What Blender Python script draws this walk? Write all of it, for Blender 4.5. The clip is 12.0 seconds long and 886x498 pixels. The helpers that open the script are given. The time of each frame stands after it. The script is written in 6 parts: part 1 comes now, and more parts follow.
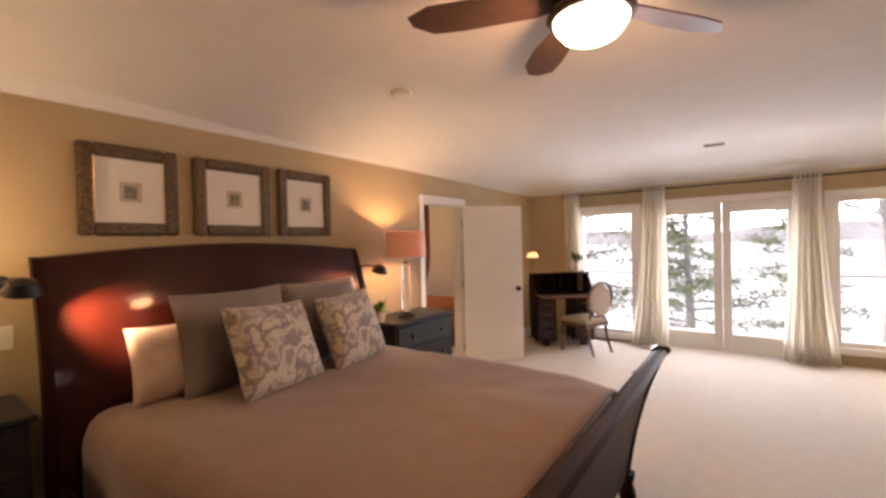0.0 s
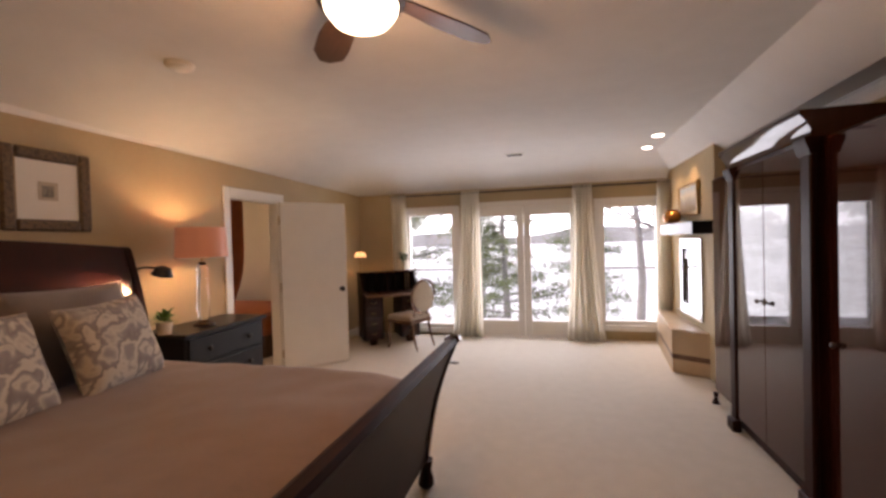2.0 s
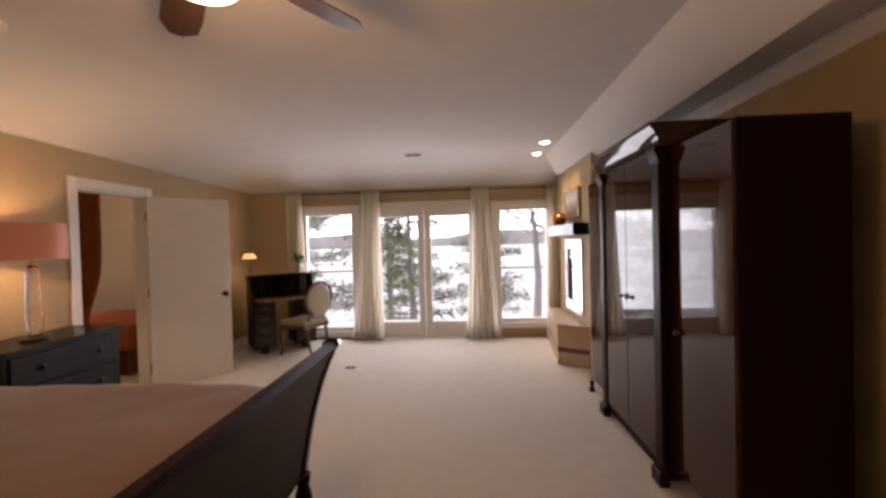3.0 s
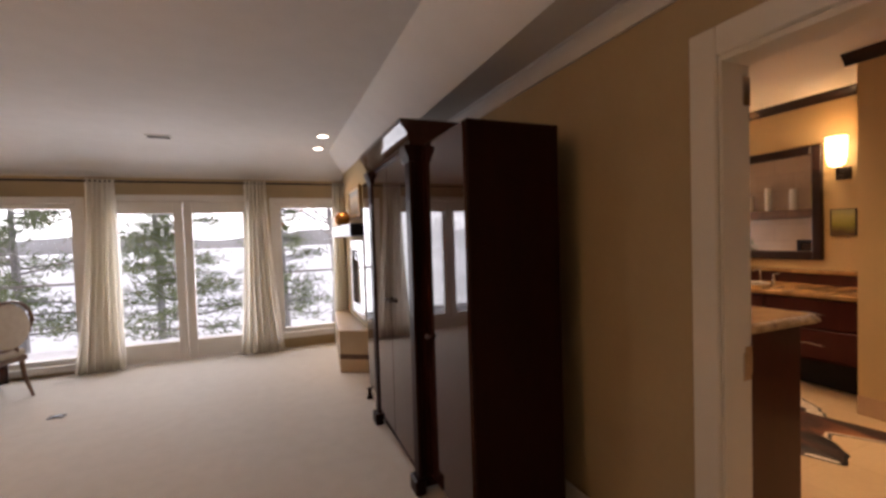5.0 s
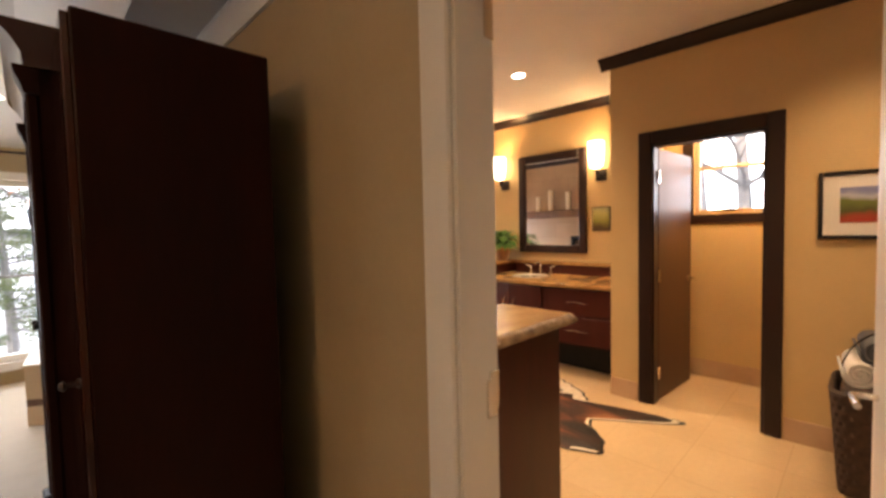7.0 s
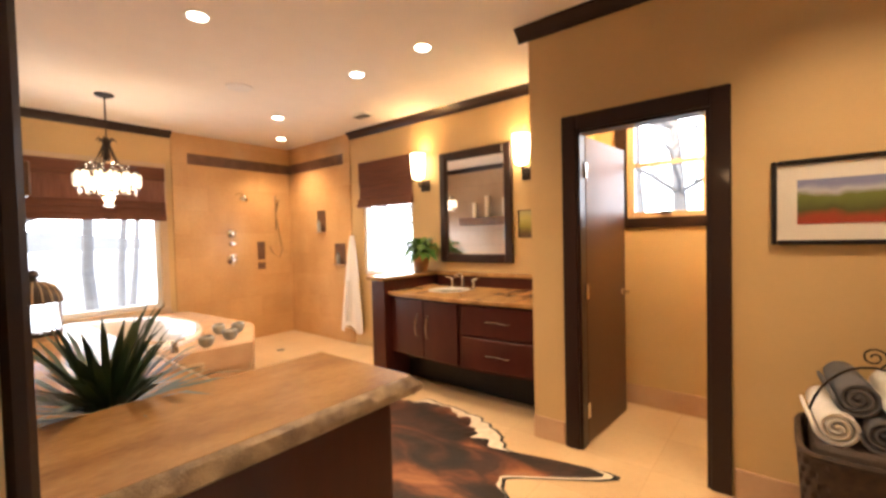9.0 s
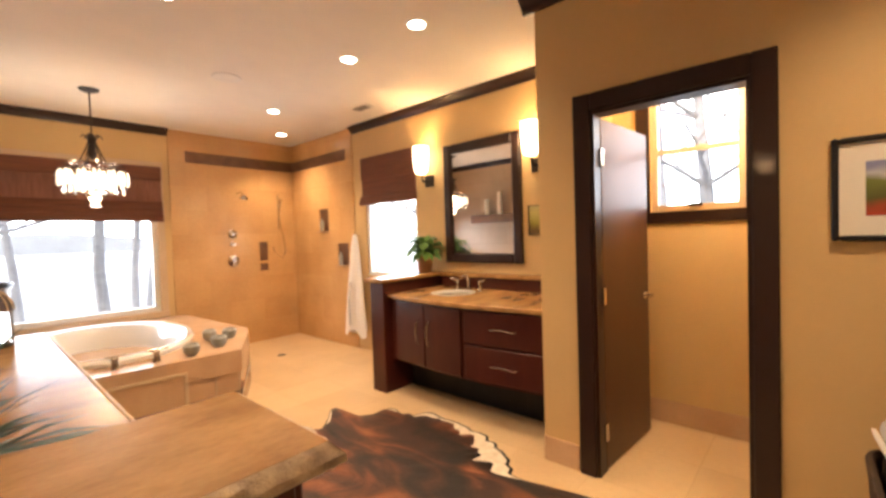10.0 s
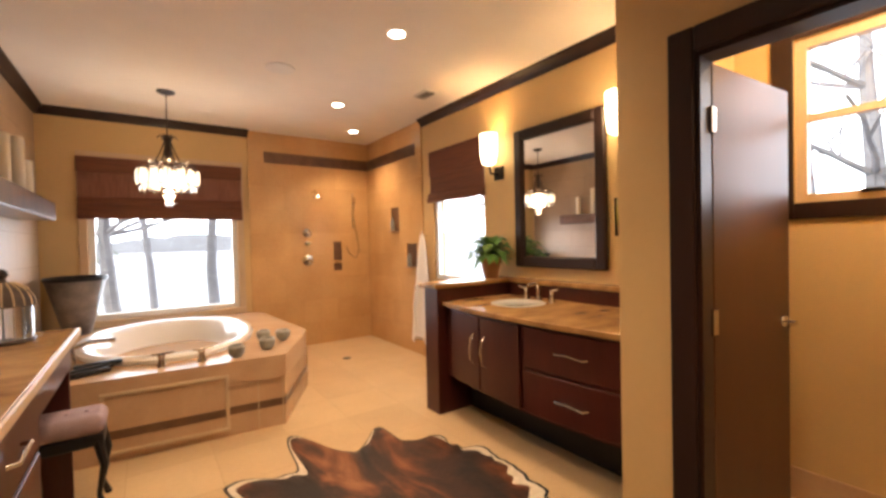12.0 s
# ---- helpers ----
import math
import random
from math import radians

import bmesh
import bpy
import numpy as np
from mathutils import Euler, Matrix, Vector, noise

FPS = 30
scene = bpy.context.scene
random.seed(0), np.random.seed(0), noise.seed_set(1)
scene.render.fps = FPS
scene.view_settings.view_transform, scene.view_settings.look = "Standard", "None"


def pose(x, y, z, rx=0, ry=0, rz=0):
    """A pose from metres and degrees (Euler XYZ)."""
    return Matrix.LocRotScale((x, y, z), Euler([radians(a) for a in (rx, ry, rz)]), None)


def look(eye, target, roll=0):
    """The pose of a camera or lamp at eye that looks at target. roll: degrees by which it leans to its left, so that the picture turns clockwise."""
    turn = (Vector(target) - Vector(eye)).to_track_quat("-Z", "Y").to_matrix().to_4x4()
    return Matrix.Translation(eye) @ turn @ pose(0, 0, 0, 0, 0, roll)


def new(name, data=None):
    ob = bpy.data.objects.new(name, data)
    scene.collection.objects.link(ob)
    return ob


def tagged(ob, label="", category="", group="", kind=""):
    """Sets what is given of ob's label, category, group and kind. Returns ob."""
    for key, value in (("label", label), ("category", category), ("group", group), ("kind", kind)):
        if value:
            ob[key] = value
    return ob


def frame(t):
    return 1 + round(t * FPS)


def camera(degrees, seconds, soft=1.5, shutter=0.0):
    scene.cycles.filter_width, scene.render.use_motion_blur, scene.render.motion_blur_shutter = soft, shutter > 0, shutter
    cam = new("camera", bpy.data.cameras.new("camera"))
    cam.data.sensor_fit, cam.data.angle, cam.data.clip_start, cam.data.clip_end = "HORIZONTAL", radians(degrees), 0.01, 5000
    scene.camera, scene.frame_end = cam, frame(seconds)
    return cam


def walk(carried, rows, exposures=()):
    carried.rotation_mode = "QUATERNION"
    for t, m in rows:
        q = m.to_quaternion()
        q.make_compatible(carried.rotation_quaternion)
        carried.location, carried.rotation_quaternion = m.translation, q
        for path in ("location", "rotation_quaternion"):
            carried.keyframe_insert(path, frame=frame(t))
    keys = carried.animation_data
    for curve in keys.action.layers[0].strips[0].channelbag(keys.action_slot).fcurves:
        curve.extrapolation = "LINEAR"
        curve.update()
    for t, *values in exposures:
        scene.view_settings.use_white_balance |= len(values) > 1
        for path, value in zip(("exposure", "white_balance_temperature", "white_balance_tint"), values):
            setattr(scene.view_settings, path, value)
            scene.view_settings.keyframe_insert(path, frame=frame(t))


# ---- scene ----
cam = camera(92.9, 12.0, soft=3.0)
PATH = [
    (0, (0.146, 0.223, 1.544), (-1.029, 1.841, 1.521), -1.4),
    (0.5, (0.189, 0.261, 1.547), (-0.853, 1.968, 1.518), -1.3),
    (1, (0.239, 0.308, 1.531), (-0.652, 2.099, 1.507), -1.4),
    (1.5, (0.284, 0.365, 1.507), (-0.429, 2.233, 1.483), -1.4),
    (2, (0.353, 0.417, 1.498), (-0.171, 2.347, 1.465), -1.6),
    (2.5, (0.432, 0.475, 1.488), (0.105, 2.448, 1.45), -1.6),
    (3, (0.514, 0.523, 1.472), (0.399, 2.519, 1.438), -1.5),
    (3.2, (0.541, 0.537, 1.47), (0.513, 2.537, 1.439), -1.4),
    (4.8, (0.846, 0.756, 1.476), (1.521, 2.638, 1.419), -1.6),
    (5, (0.903, 0.777, 1.476), (1.651, 2.631, 1.416), -1.8),
    (5.5, (1.082, 0.844, 1.468), (2.004, 2.617, 1.388), -2.2),
    (6, (1.249, 0.913, 1.472), (2.339, 2.586, 1.365), -2.2),
    (6.5, (1.415, 0.973, 1.451), (2.675, 2.522, 1.344), -1.9),
    (7, (1.605, 1.07, 1.423), (3.009, 2.491, 1.328), -1.3),
    (7.5, (1.807, 1.118, 1.39), (3.303, 2.443, 1.324), -1.2),
    (7.7, (1.886, 1.121, 1.406), (3.412, 2.412, 1.329), -2.0),
    (9.3, (2.547, 1.276, 1.386), (4.102, 2.532, 1.329), -1.3),
    (9.5, (2.607, 1.295, 1.386), (4.147, 2.57, 1.33), -1.5),
    (10, (2.77, 1.339, 1.384), (4.268, 2.663, 1.321), -1.9),
    (10.5, (2.944, 1.394, 1.374), (4.382, 2.782, 1.297), -2.1),
    (11, (3.089, 1.451, 1.366), (4.454, 2.911, 1.296), -1.8),
    (11.5, (3.225, 1.487, 1.361), (4.499, 3.028, 1.306), -1.6),
    (12, (3.352, 1.51, 1.35), (4.506, 3.143, 1.313), -1.3),
]
EXPOSURES = [(0, 0.25, 6950, 25), (1.5, -0.08, 6950, 25), (3.0, -0.52, 7000, 26), (5.5, -0.62, 6850, 22), (6.5, -0.08, 6800, 18), (7.5, 0.45, 6550, 12), (9.5, 0.52, 6350, 11), (10.5, 0.24, 6450, 11), (12.0, 0.05, 6400, 12)]
walk(cam, [(t, look(eye, target, roll)) for t, eye, target, roll in PATH], EXPOSURES)

# ---- light ----
world = bpy.data.worlds.new("overcast_sky")
scene.world = world
world.use_nodes = True
wn = world.node_tree.nodes
sky = wn.new("ShaderNodeTexSky")
sky.sky_type, sky.sun_disc = "NISHITA", False
sky.sun_elevation, sky.sun_rotation = radians(41.4), radians(258.7)
sky.air_density, sky.dust_density = 1.0, 0.6
world.node_tree.links.new(sky.outputs[0], wn["Background"].inputs[0])
wn["Background"].inputs[1].default_value = 0.15


def lamp(kind, name, m, power, colour, size=0.05, size_y=0.0, spot=0.0):
    d = bpy.data.lights.new(name, kind)
    d.energy, d.color = power, colour
    if kind == "AREA":
        d.size = size
        if size_y:
            d.shape, d.size_y = "RECTANGLE", size_y
    elif kind == "SUN":
        d.angle = size
    else:
        d.shadow_soft_size = size
    if spot:
        d.spot_size, d.spot_blend = radians(spot), 0.9
    ob = new(name, d)
    ob.matrix_world = m
    return ob


BATHWARM = (1.0, 0.70, 0.41)
WARM, SOFTWARM, DAY = (1.0, 0.70, 0.38), (1.0, 0.57, 0.26), (0.86, 0.93, 1.0)
lamp("SUN", "sun", look((-10, -2, 9), (0, 0, 0)), 5.0, (1.0, 0.95, 0.88), radians(12))
for cx, w, z0, z1 in ((-1.63, 0.8, 0.15, 1.95), (-0.14, 1.5, 0.25, 1.88), (1.36, 0.76, 0.25, 1.95)):
    lamp("AREA", "window_daylight", pose(cx, 7.2, (z0 + z1) / 2 + 0.1, -90, 0, 0), 36 * w, DAY, w, z1 - z0)
lamp("AREA", "window_daylight", pose(3.58, 7.36, 1.15, -90, 0, 0), 18, DAY, 1.4, 1.1)
lamp("AREA", "window_daylight", pose(6.25, 5.03, 1.36, 0, 90, 0), 9, DAY, 0.8, 0.9)
# bedroom lamps
lamp("POINT", "fan_bulb", pose(-0.33, 1.87, 2.24), 27, SOFTWARM, 0.1)
lamp("POINT", "table_lamp_bulb", pose(-2.56, 3.3, 1.55), 20, WARM, 0.04)
lamp("POINT", "desk_lamp_bulb", pose(-2.56, 6.3, 1.33), 6, WARM, 0.03)
lamp("POINT", "far_lamp_bulb", pose(-2.62, 0.25, 1.62), 14, WARM, 0.04)
lamp("SPOT", "reading_bulb", look((-2.47, 0.74, 1.33), (-2.62, 0.96, 1.2)), 85, WARM, 0.02, spot=70)
lamp("SPOT", "reading_bulb", look((-2.46, 2.86, 1.28), (-2.62, 2.6, 1.18)), 85, WARM, 0.02, spot=70)
lamp("SPOT", "cove_downlight", look((1.55, 5.85, 2.5), (1.85, 5.75, 1.5)), 30, WARM, 0.04, spot=85)
lamp("SPOT", "cove_downlight", look((1.5, 6.35, 2.5), (1.85, 6.3, 1.5)), 30, WARM, 0.04, spot=85)
lamp("POINT", "next_room_bulb", pose(-4.2, 5.0, 2.1), 22, WARM, 0.08)
# bathroom lamps
BATH_DOWN = ((4.79, 4.03), (5.0, 5.65), (5.55, 6.53), (4.78, 3.28), (3.55, 4.02), (3.55, 2.2), (4.3, 1.0))
for x, y in BATH_DOWN:
    lamp("SPOT", "downlight_bulb", pose(x, y, 2.735), 76, BATHWARM, 0.05, spot=125)
for y in (4.37, 3.18):
    lamp("POINT", "sconce_bulb", pose(5.9, y, 2.2), 9, WARM, 0.05)
lamp("POINT", "chandelier_bulb", pose(3.545, 6.1, 1.95), 16, BATHWARM, 0.12)
lamp("POINT", "closet_bulb", pose(5.5, 1.6, 2.3), 42, (1.0, 0.78, 0.48), 0.08)


# ---- materials ----
def mat(name, a, b=None, rough=0.6, scale=8.0, bump=0.0, metal=0.0, coat=0.0, stretch=(1, 1, 1), fine=0.25, emit=0.0, sheen=0.0, hard=0.17, spec=0.5):
    """Two-scale mottled paint, stone, cloth or wood: a and b are the two base colours."""
    m = bpy.data.materials.new(name)
    m.use_nodes = True
    n, l = m.node_tree.nodes, m.node_tree.links
    p = n["Principled BSDF"]
    p.inputs["Roughness"].default_value, p.inputs["Metallic"].default_value = rough, metal
    p.inputs["Coat Weight"].default_value, p.inputs["Coat Roughness"].default_value = coat, 0.06
    p.inputs["Sheen Weight"].default_value, p.inputs["Specular IOR Level"].default_value = sheen, spec
    b = b or tuple(c * 0.85 for c in a)
    co, mp = n.new("ShaderNodeTexCoord"), n.new("ShaderNodeMapping")
    mp.inputs["Scale"].default_value = stretch
    l.new(co.outputs["Object"], mp.inputs[0])
    n1, n2 = n.new("ShaderNodeTexNoise"), n.new("ShaderNodeTexNoise")
    n1.inputs["Scale"].default_value, n1.inputs["Detail"].default_value = scale, 6
    n2.inputs["Scale"].default_value, n2.inputs["Detail"].default_value = scale * 14, 3
    for t in (n1, n2):
        l.new(mp.outputs[0], t.inputs["Vector"])
    mixf = n.new("ShaderNodeMix")
    mixf.inputs[0].default_value = fine
    l.new(n1.outputs[0], mixf.inputs[2]), l.new(n2.outputs[0], mixf.inputs[3])
    ramp = n.new("ShaderNodeValToRGB")
    ramp.color_ramp.elements[0].position, ramp.color_ramp.elements[1].position = 0.5 - hard, 0.5 + hard
    ramp.color_ramp.elements[0].color, ramp.color_ramp.elements[1].color = (*b, 1), (*a, 1)
    l.new(mixf.outputs[0], ramp.inputs[0])
    l.new(ramp.outputs[0], p.inputs["Base Color"])
    if bump:
        bp = n.new("ShaderNodeBump")
        bp.inputs["Strength"].default_value, bp.inputs["Distance"].default_value = bump, 0.01
        l.new(mixf.outputs[0], bp.inputs["Height"])
        l.new(bp.outputs[0], p.inputs["Normal"])
    if emit:
        l.new(ramp.outputs[0], p.inputs["Emission Color"])
        p.inputs["Emission Strength"].default_value = emit
    return m


def tiled(name, a, b, joint, w, h, rough=0.25, plane="xy", mortar=0.004):
    """Stone tiles with thin recessed joints."""
    m = mat(name, a, b, rough, 2.2, fine=0.3)
    n, l = m.node_tree.nodes, m.node_tree.links
    p, ramp = n["Principled BSDF"], n["Color Ramp"]
    geo, sep, comb = n.new("ShaderNodeNewGeometry"), n.new("ShaderNodeSeparateXYZ"), n.new("ShaderNodeCombineXYZ")
    l.new(geo.outputs["Position"], sep.inputs[0])
    l.new(sep.outputs["XYZ".index(plane[0].upper())], comb.inputs[0])
    l.new(sep.outputs["XYZ".index(plane[1].upper())], comb.inputs[1])
    br = n.new("ShaderNodeTexBrick")
    br.offset = 0.0 if plane == "xy" else 0.5
    br.inputs["Scale"].default_value, br.inputs["Mortar Size"].default_value = 1.0, mortar
    br.inputs["Brick Width"].default_value, br.inputs["Row Height"].default_value = w, h
    br.inputs["Color1"].default_value, br.inputs["Color2"].default_value, br.inputs["Mortar"].default_value = (1, 1, 1, 1), (0.9, 0.88, 0.86, 1), (*joint, 1)
    l.new(comb.outputs[0], br.inputs["Vector"])
    mx = n.new("ShaderNodeMix")
    mx.data_type, mx.blend_type = "RGBA", "MULTIPLY"
    mx.inputs[0].default_value = 1.0
    l.new(ramp.outputs[0], mx.inputs[6]), l.new(br.outputs[0], mx.inputs[7])
    l.new(mx.outputs[2], p.inputs["Base Color"])
    bp = n.new("ShaderNodeBump")
    bp.invert = True
    bp.inputs["Strength"].default_value, bp.inputs["Distance"].default_value = 0.4, 0.004
    l.new(br.outputs["Fac"], bp.inputs["Height"]), l.new(bp.outputs[0], p.inputs["Normal"])
    return m


def glassy(name, colour=(1, 1, 1), rough=0.0):
    m = bpy.data.materials.new(name)
    m.use_nodes = True
    p = m.node_tree.nodes["Principled BSDF"]
    p.inputs["Base Color"].default_value = (*colour, 1)
    p.inputs["Transmission Weight"].default_value, p.inputs["Roughness"].default_value, p.inputs["IOR"].default_value = 1.0, rough, 1.45
    return m


def pane_mat(name):
    m = bpy.data.materials.new(name)
    m.use_nodes = True
    n, l = m.node_tree.nodes, m.node_tree.links
    tr, gl, mx = n.new("ShaderNodeBsdfTransparent"), n.new("ShaderNodeBsdfGlossy"), n.new("ShaderNodeMixShader")
    gl.inputs["Roughness"].default_value = 0.02
    mx.inputs[0].default_value = 0.04
    l.new(tr.outputs[0], mx.inputs[1]), l.new(gl.outputs[0], mx.inputs[2])
    l.new(mx.outputs[0], n["Material Output"].inputs[0])
    return m


def glow(name, colour, strength):
    m = bpy.data.materials.new(name)
    m.use_nodes = True
    p = m.node_tree.nodes["Principled BSDF"]
    p.inputs["Base Color"].default_value = (*colour, 1)
    p.inputs["Emission Color"].default_value, p.inputs["Emission Strength"].default_value = (*colour, 1), strength
    return m


M = {
    "bedwall": mat("khaki_wall_paint", (0.47, 0.365, 0.215), (0.43, 0.33, 0.19), 0.75, 3, 0.05),
    "ceil": mat("ceiling_paint", (0.76, 0.74, 0.71), (0.72, 0.70, 0.67), 0.85, 5, 0.06),
    "carpet": mat("cream_carpet", (0.70, 0.63, 0.53), (0.60, 0.535, 0.44), 0.95, 9, 0.5, fine=0.6, sheen=0.3),
    "trim": mat("white_gloss_paint", (0.80, 0.77, 0.71), (0.77, 0.74, 0.68), 0.4, 6),
    "mahog": mat("dark_mahogany", (0.026, 0.0065, 0.0045), (0.013, 0.004, 0.0028), 0.42, 4, 0.05, spec=0.1, stretch=(1, 1, 0.15)),
    "mahog_gloss": mat("polished_mahogany", (0.05, 0.015, 0.010), (0.03, 0.009, 0.006), 0.035, 3, spec=0.42, stretch=(1, 1, 0.15)),
    "headwood": mat("red_mahogany_veneer", (0.036, 0.0048, 0.0028), (0.02, 0.0032, 0.002), 0.3, 3, coat=0.35, stretch=(1, 1, 0.15), spec=0.15),
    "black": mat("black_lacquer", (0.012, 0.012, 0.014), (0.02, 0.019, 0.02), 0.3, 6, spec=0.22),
    "bedlinen": mat("taupe_coverlet", (0.22, 0.14, 0.10), (0.185, 0.118, 0.084), 0.85, 14, 0.25, fine=0.5, sheen=0.3),
    "grey_pillow": mat("grey_brown_satin", (0.20, 0.16, 0.14), (0.17, 0.135, 0.12), 0.6, 10, 0.2, sheen=0.3),
    "pink_pillow": mat("rose_beige_satin", (0.50, 0.37, 0.29), (0.44, 0.32, 0.25), 0.5, 8, 0.2, sheen=0.3),
    "gilt": mat("antique_gilt_wood", (0.18, 0.115, 0.055), (0.045, 0.028, 0.016), 0.45, 40, 0.8, metal=0.35),
    "paper": mat("mat_board", (0.74, 0.70, 0.63), (0.71, 0.67, 0.6), 0.9, 5),
    "ink": mat("print_ink", (0.10, 0.09, 0.08), (0.3, 0.27, 0.22), 0.9, 60),
    "sepia": mat("sepia_print", (0.55, 0.47, 0.36), (0.42, 0.35, 0.26), 0.9, 60),
    "curtain": mat("cream_curtain", (0.93, 0.90, 0.84), (0.9, 0.87, 0.80), 0.9, 12, 0.1, sheen=0.2),
    "shade": glow("lit_terracotta_shade", (0.55, 0.22, 0.12), 0.22),
    "shade2": glow("lit_amber_shade", (1.0, 0.55, 0.22), 1.4),
    "globe": glow("lit_fan_bowl", (1.0, 0.86, 0.62), 7.0),
    "sconce": glow("lit_frosted_glass", (1.0, 0.80, 0.5), 7.0),
    "down": glow("lit_downlight_lens", (1.0, 0.92, 0.75), 14.0),
    "crystal_lit": glow("lit_crystal", (1.0, 0.86, 0.66), 1.6),
    "crystal": glassy("clear_crystal"),
    "pane": pane_mat("window_glass"),
    "chrome": mat("brushed_nickel", (0.72, 0.69, 0.64), (0.65, 0.62, 0.58), 0.18, 20, metal=1.0),
    "bronze": mat("dark_bronze", (0.06, 0.045, 0.035), (0.04, 0.03, 0.025), 0.35, 20, metal=0.8),
    "brass": mat("aged_brass", (0.42, 0.28, 0.12), (0.3, 0.19, 0.08), 0.3, 20, metal=1.0),
    "steel": mat("stainless_surround", (0.55, 0.56, 0.58), (0.5, 0.51, 0.53), 0.22, 20, metal=1.0),
    "darkglass": mat("dark_fire_glass", (0.02, 0.022, 0.025), None, 0.05, 4, coat=1.0),
    "blade": mat("fan_blade_wood", (0.10, 0.055, 0.04), (0.065, 0.036, 0.028), 0.5, 6, coat=0.05, stretch=(1, 8, 1)),
    "chair_cloth": mat("cream_chair_cloth", (0.46, 0.37, 0.27), (0.4, 0.32, 0.23), 0.9, 20, 0.2),
    "walnut": mat("walnut_wood", (0.16, 0.075, 0.035), (0.09, 0.042, 0.02), 0.4, 8, coat=0.3, stretch=(1, 1, 0.2)),
    "leaf": mat("green_leaf", (0.10, 0.22, 0.03), (0.045, 0.12, 0.02), 0.5, 20),
    "dleaf": mat("dark_green_leaf", (0.035, 0.075, 0.03), (0.02, 0.045, 0.02), 0.5, 20),
    "petal": mat("white_petal", (0.8, 0.76, 0.68), None, 0.6, 20),
    "ceramic": mat("cream_ceramic", (0.72, 0.66, 0.55), (0.66, 0.6, 0.5), 0.25, 12, coat=0.3),
    "terracotta": mat("terracotta_pot", (0.42, 0.19, 0.08), (0.32, 0.14, 0.06), 0.7, 12, 0.2),
    "copper": mat("amber_copper_vase", (0.62, 0.28, 0.07), (0.48, 0.2, 0.05), 0.25, 10, metal=0.7),
    "rust": mat("rust_cloth", (0.40, 0.13, 0.055), (0.31, 0.095, 0.04), 0.85, 9, 0.2),
    "bathwall": mat("ochre_wall_paint", (0.62, 0.43, 0.20), (0.58, 0.40, 0.18), 0.7, 3, 0.05),
    "bathceil": mat("bath_ceiling_paint", (0.80, 0.75, 0.68), (0.77, 0.72, 0.65), 0.85, 5, 0.05),
    "bathfloor": tiled("travertine_floor", (0.66, 0.48, 0.28), (0.57, 0.40, 0.225), (0.86, 0.82, 0.77), 0.46, 0.46, 0.4, "xy", 0.0035),
    "shtile_y": tiled("travertine_wall_far", (0.68, 0.43, 0.20), (0.56, 0.335, 0.145), (0.92, 0.89, 0.86), 0.46, 0.3, 0.25, "xz", 0.003),
    "shtile_x": tiled("travertine_wall_side", (0.68, 0.43, 0.20), (0.56, 0.335, 0.145), (0.92, 0.89, 0.86), 0.46, 0.3, 0.25, "yz", 0.003),
    "fptile": tiled("tan_chimney_tile", (0.46, 0.32, 0.20), (0.36, 0.245, 0.15), (0.75, 0.7, 0.65), 0.6, 0.3, 0.4, "yz", 0.004),
    "tan_tile": mat("tan_stone_tile", (0.60, 0.405, 0.255), (0.49, 0.315, 0.19), 0.22, 3.5, 0.05, fine=0.2),
    "hearth": mat("beige_stone_tile", (0.60, 0.45, 0.29), (0.52, 0.38, 0.235), 0.4, 5, 0.05),
    "brown_tile": mat("brown_band_tile", (0.17, 0.09, 0.05), (0.11, 0.055, 0.032), 0.35, 9),
    "granite": mat("gold_granite", (0.45, 0.265, 0.105), (0.22, 0.115, 0.045), 0.24, 5, 0.02, spec=0.28, fine=0.22, stretch=(0.7, 1.5, 1)),
    "chisel": mat("chiselled_granite", (0.48, 0.34, 0.19), (0.16, 0.10, 0.06), 0.45, 28, 0.7),
    "cabinet": mat("cherry_cabinet", (0.075, 0.016, 0.011), (0.04, 0.009, 0.007), 0.35, 4, spec=0.3, coat=0.15, stretch=(1, 1, 0.15)),
    "darktrim": mat("espresso_trim", (0.028, 0.012, 0.009), (0.018, 0.008, 0.006), 0.4, 6, spec=0.3, coat=0.08, stretch=(1, 1, 0.2)),
    "wcdoor": mat("walnut_door", (0.085, 0.036, 0.018), (0.06, 0.026, 0.013), 0.42, 3, spec=0.35, stretch=(1, 1, 0.08)),
    "blind": mat("woven_blind", (0.17, 0.055, 0.022), (0.10, 0.03, 0.014), 0.7, 22, 0.5, stretch=(0.15, 0.15, 3)),
    # paler copy of the woven blind, daylight behind it put into the colour
    "blind_lit": mat("backlit_woven_blind", (0.30, 0.14, 0.09), (0.2, 0.085, 0.055), 0.7, 22, 0.4, stretch=(3, 0.15, 0.3)),
    "porcelain": mat("tub_porcelain", (0.86, 0.84, 0.80), (0.84, 0.82, 0.78), 0.1, 4, coat=0.6),
    "towel": mat("white_towel", (0.80, 0.77, 0.73), (0.74, 0.71, 0.67), 0.95, 40, 0.5),
    "greystone": mat("grey_stone_bowl", (0.36, 0.36, 0.32), (0.26, 0.26, 0.24), 0.6, 30, 0.3),
    "hide_white": mat("white_hide_edge", (0.76, 0.69, 0.58), (0.62, 0.52, 0.40), 0.85, 20, 0.4),
    "wicker": mat("dark_wicker", (0.075, 0.045, 0.03), (0.03, 0.018, 0.013), 0.6, 30, 0.6),
    "greytowel": mat("grey_towel", (0.13, 0.13, 0.14), (0.10, 0.10, 0.11), 0.95, 40, 0.4),
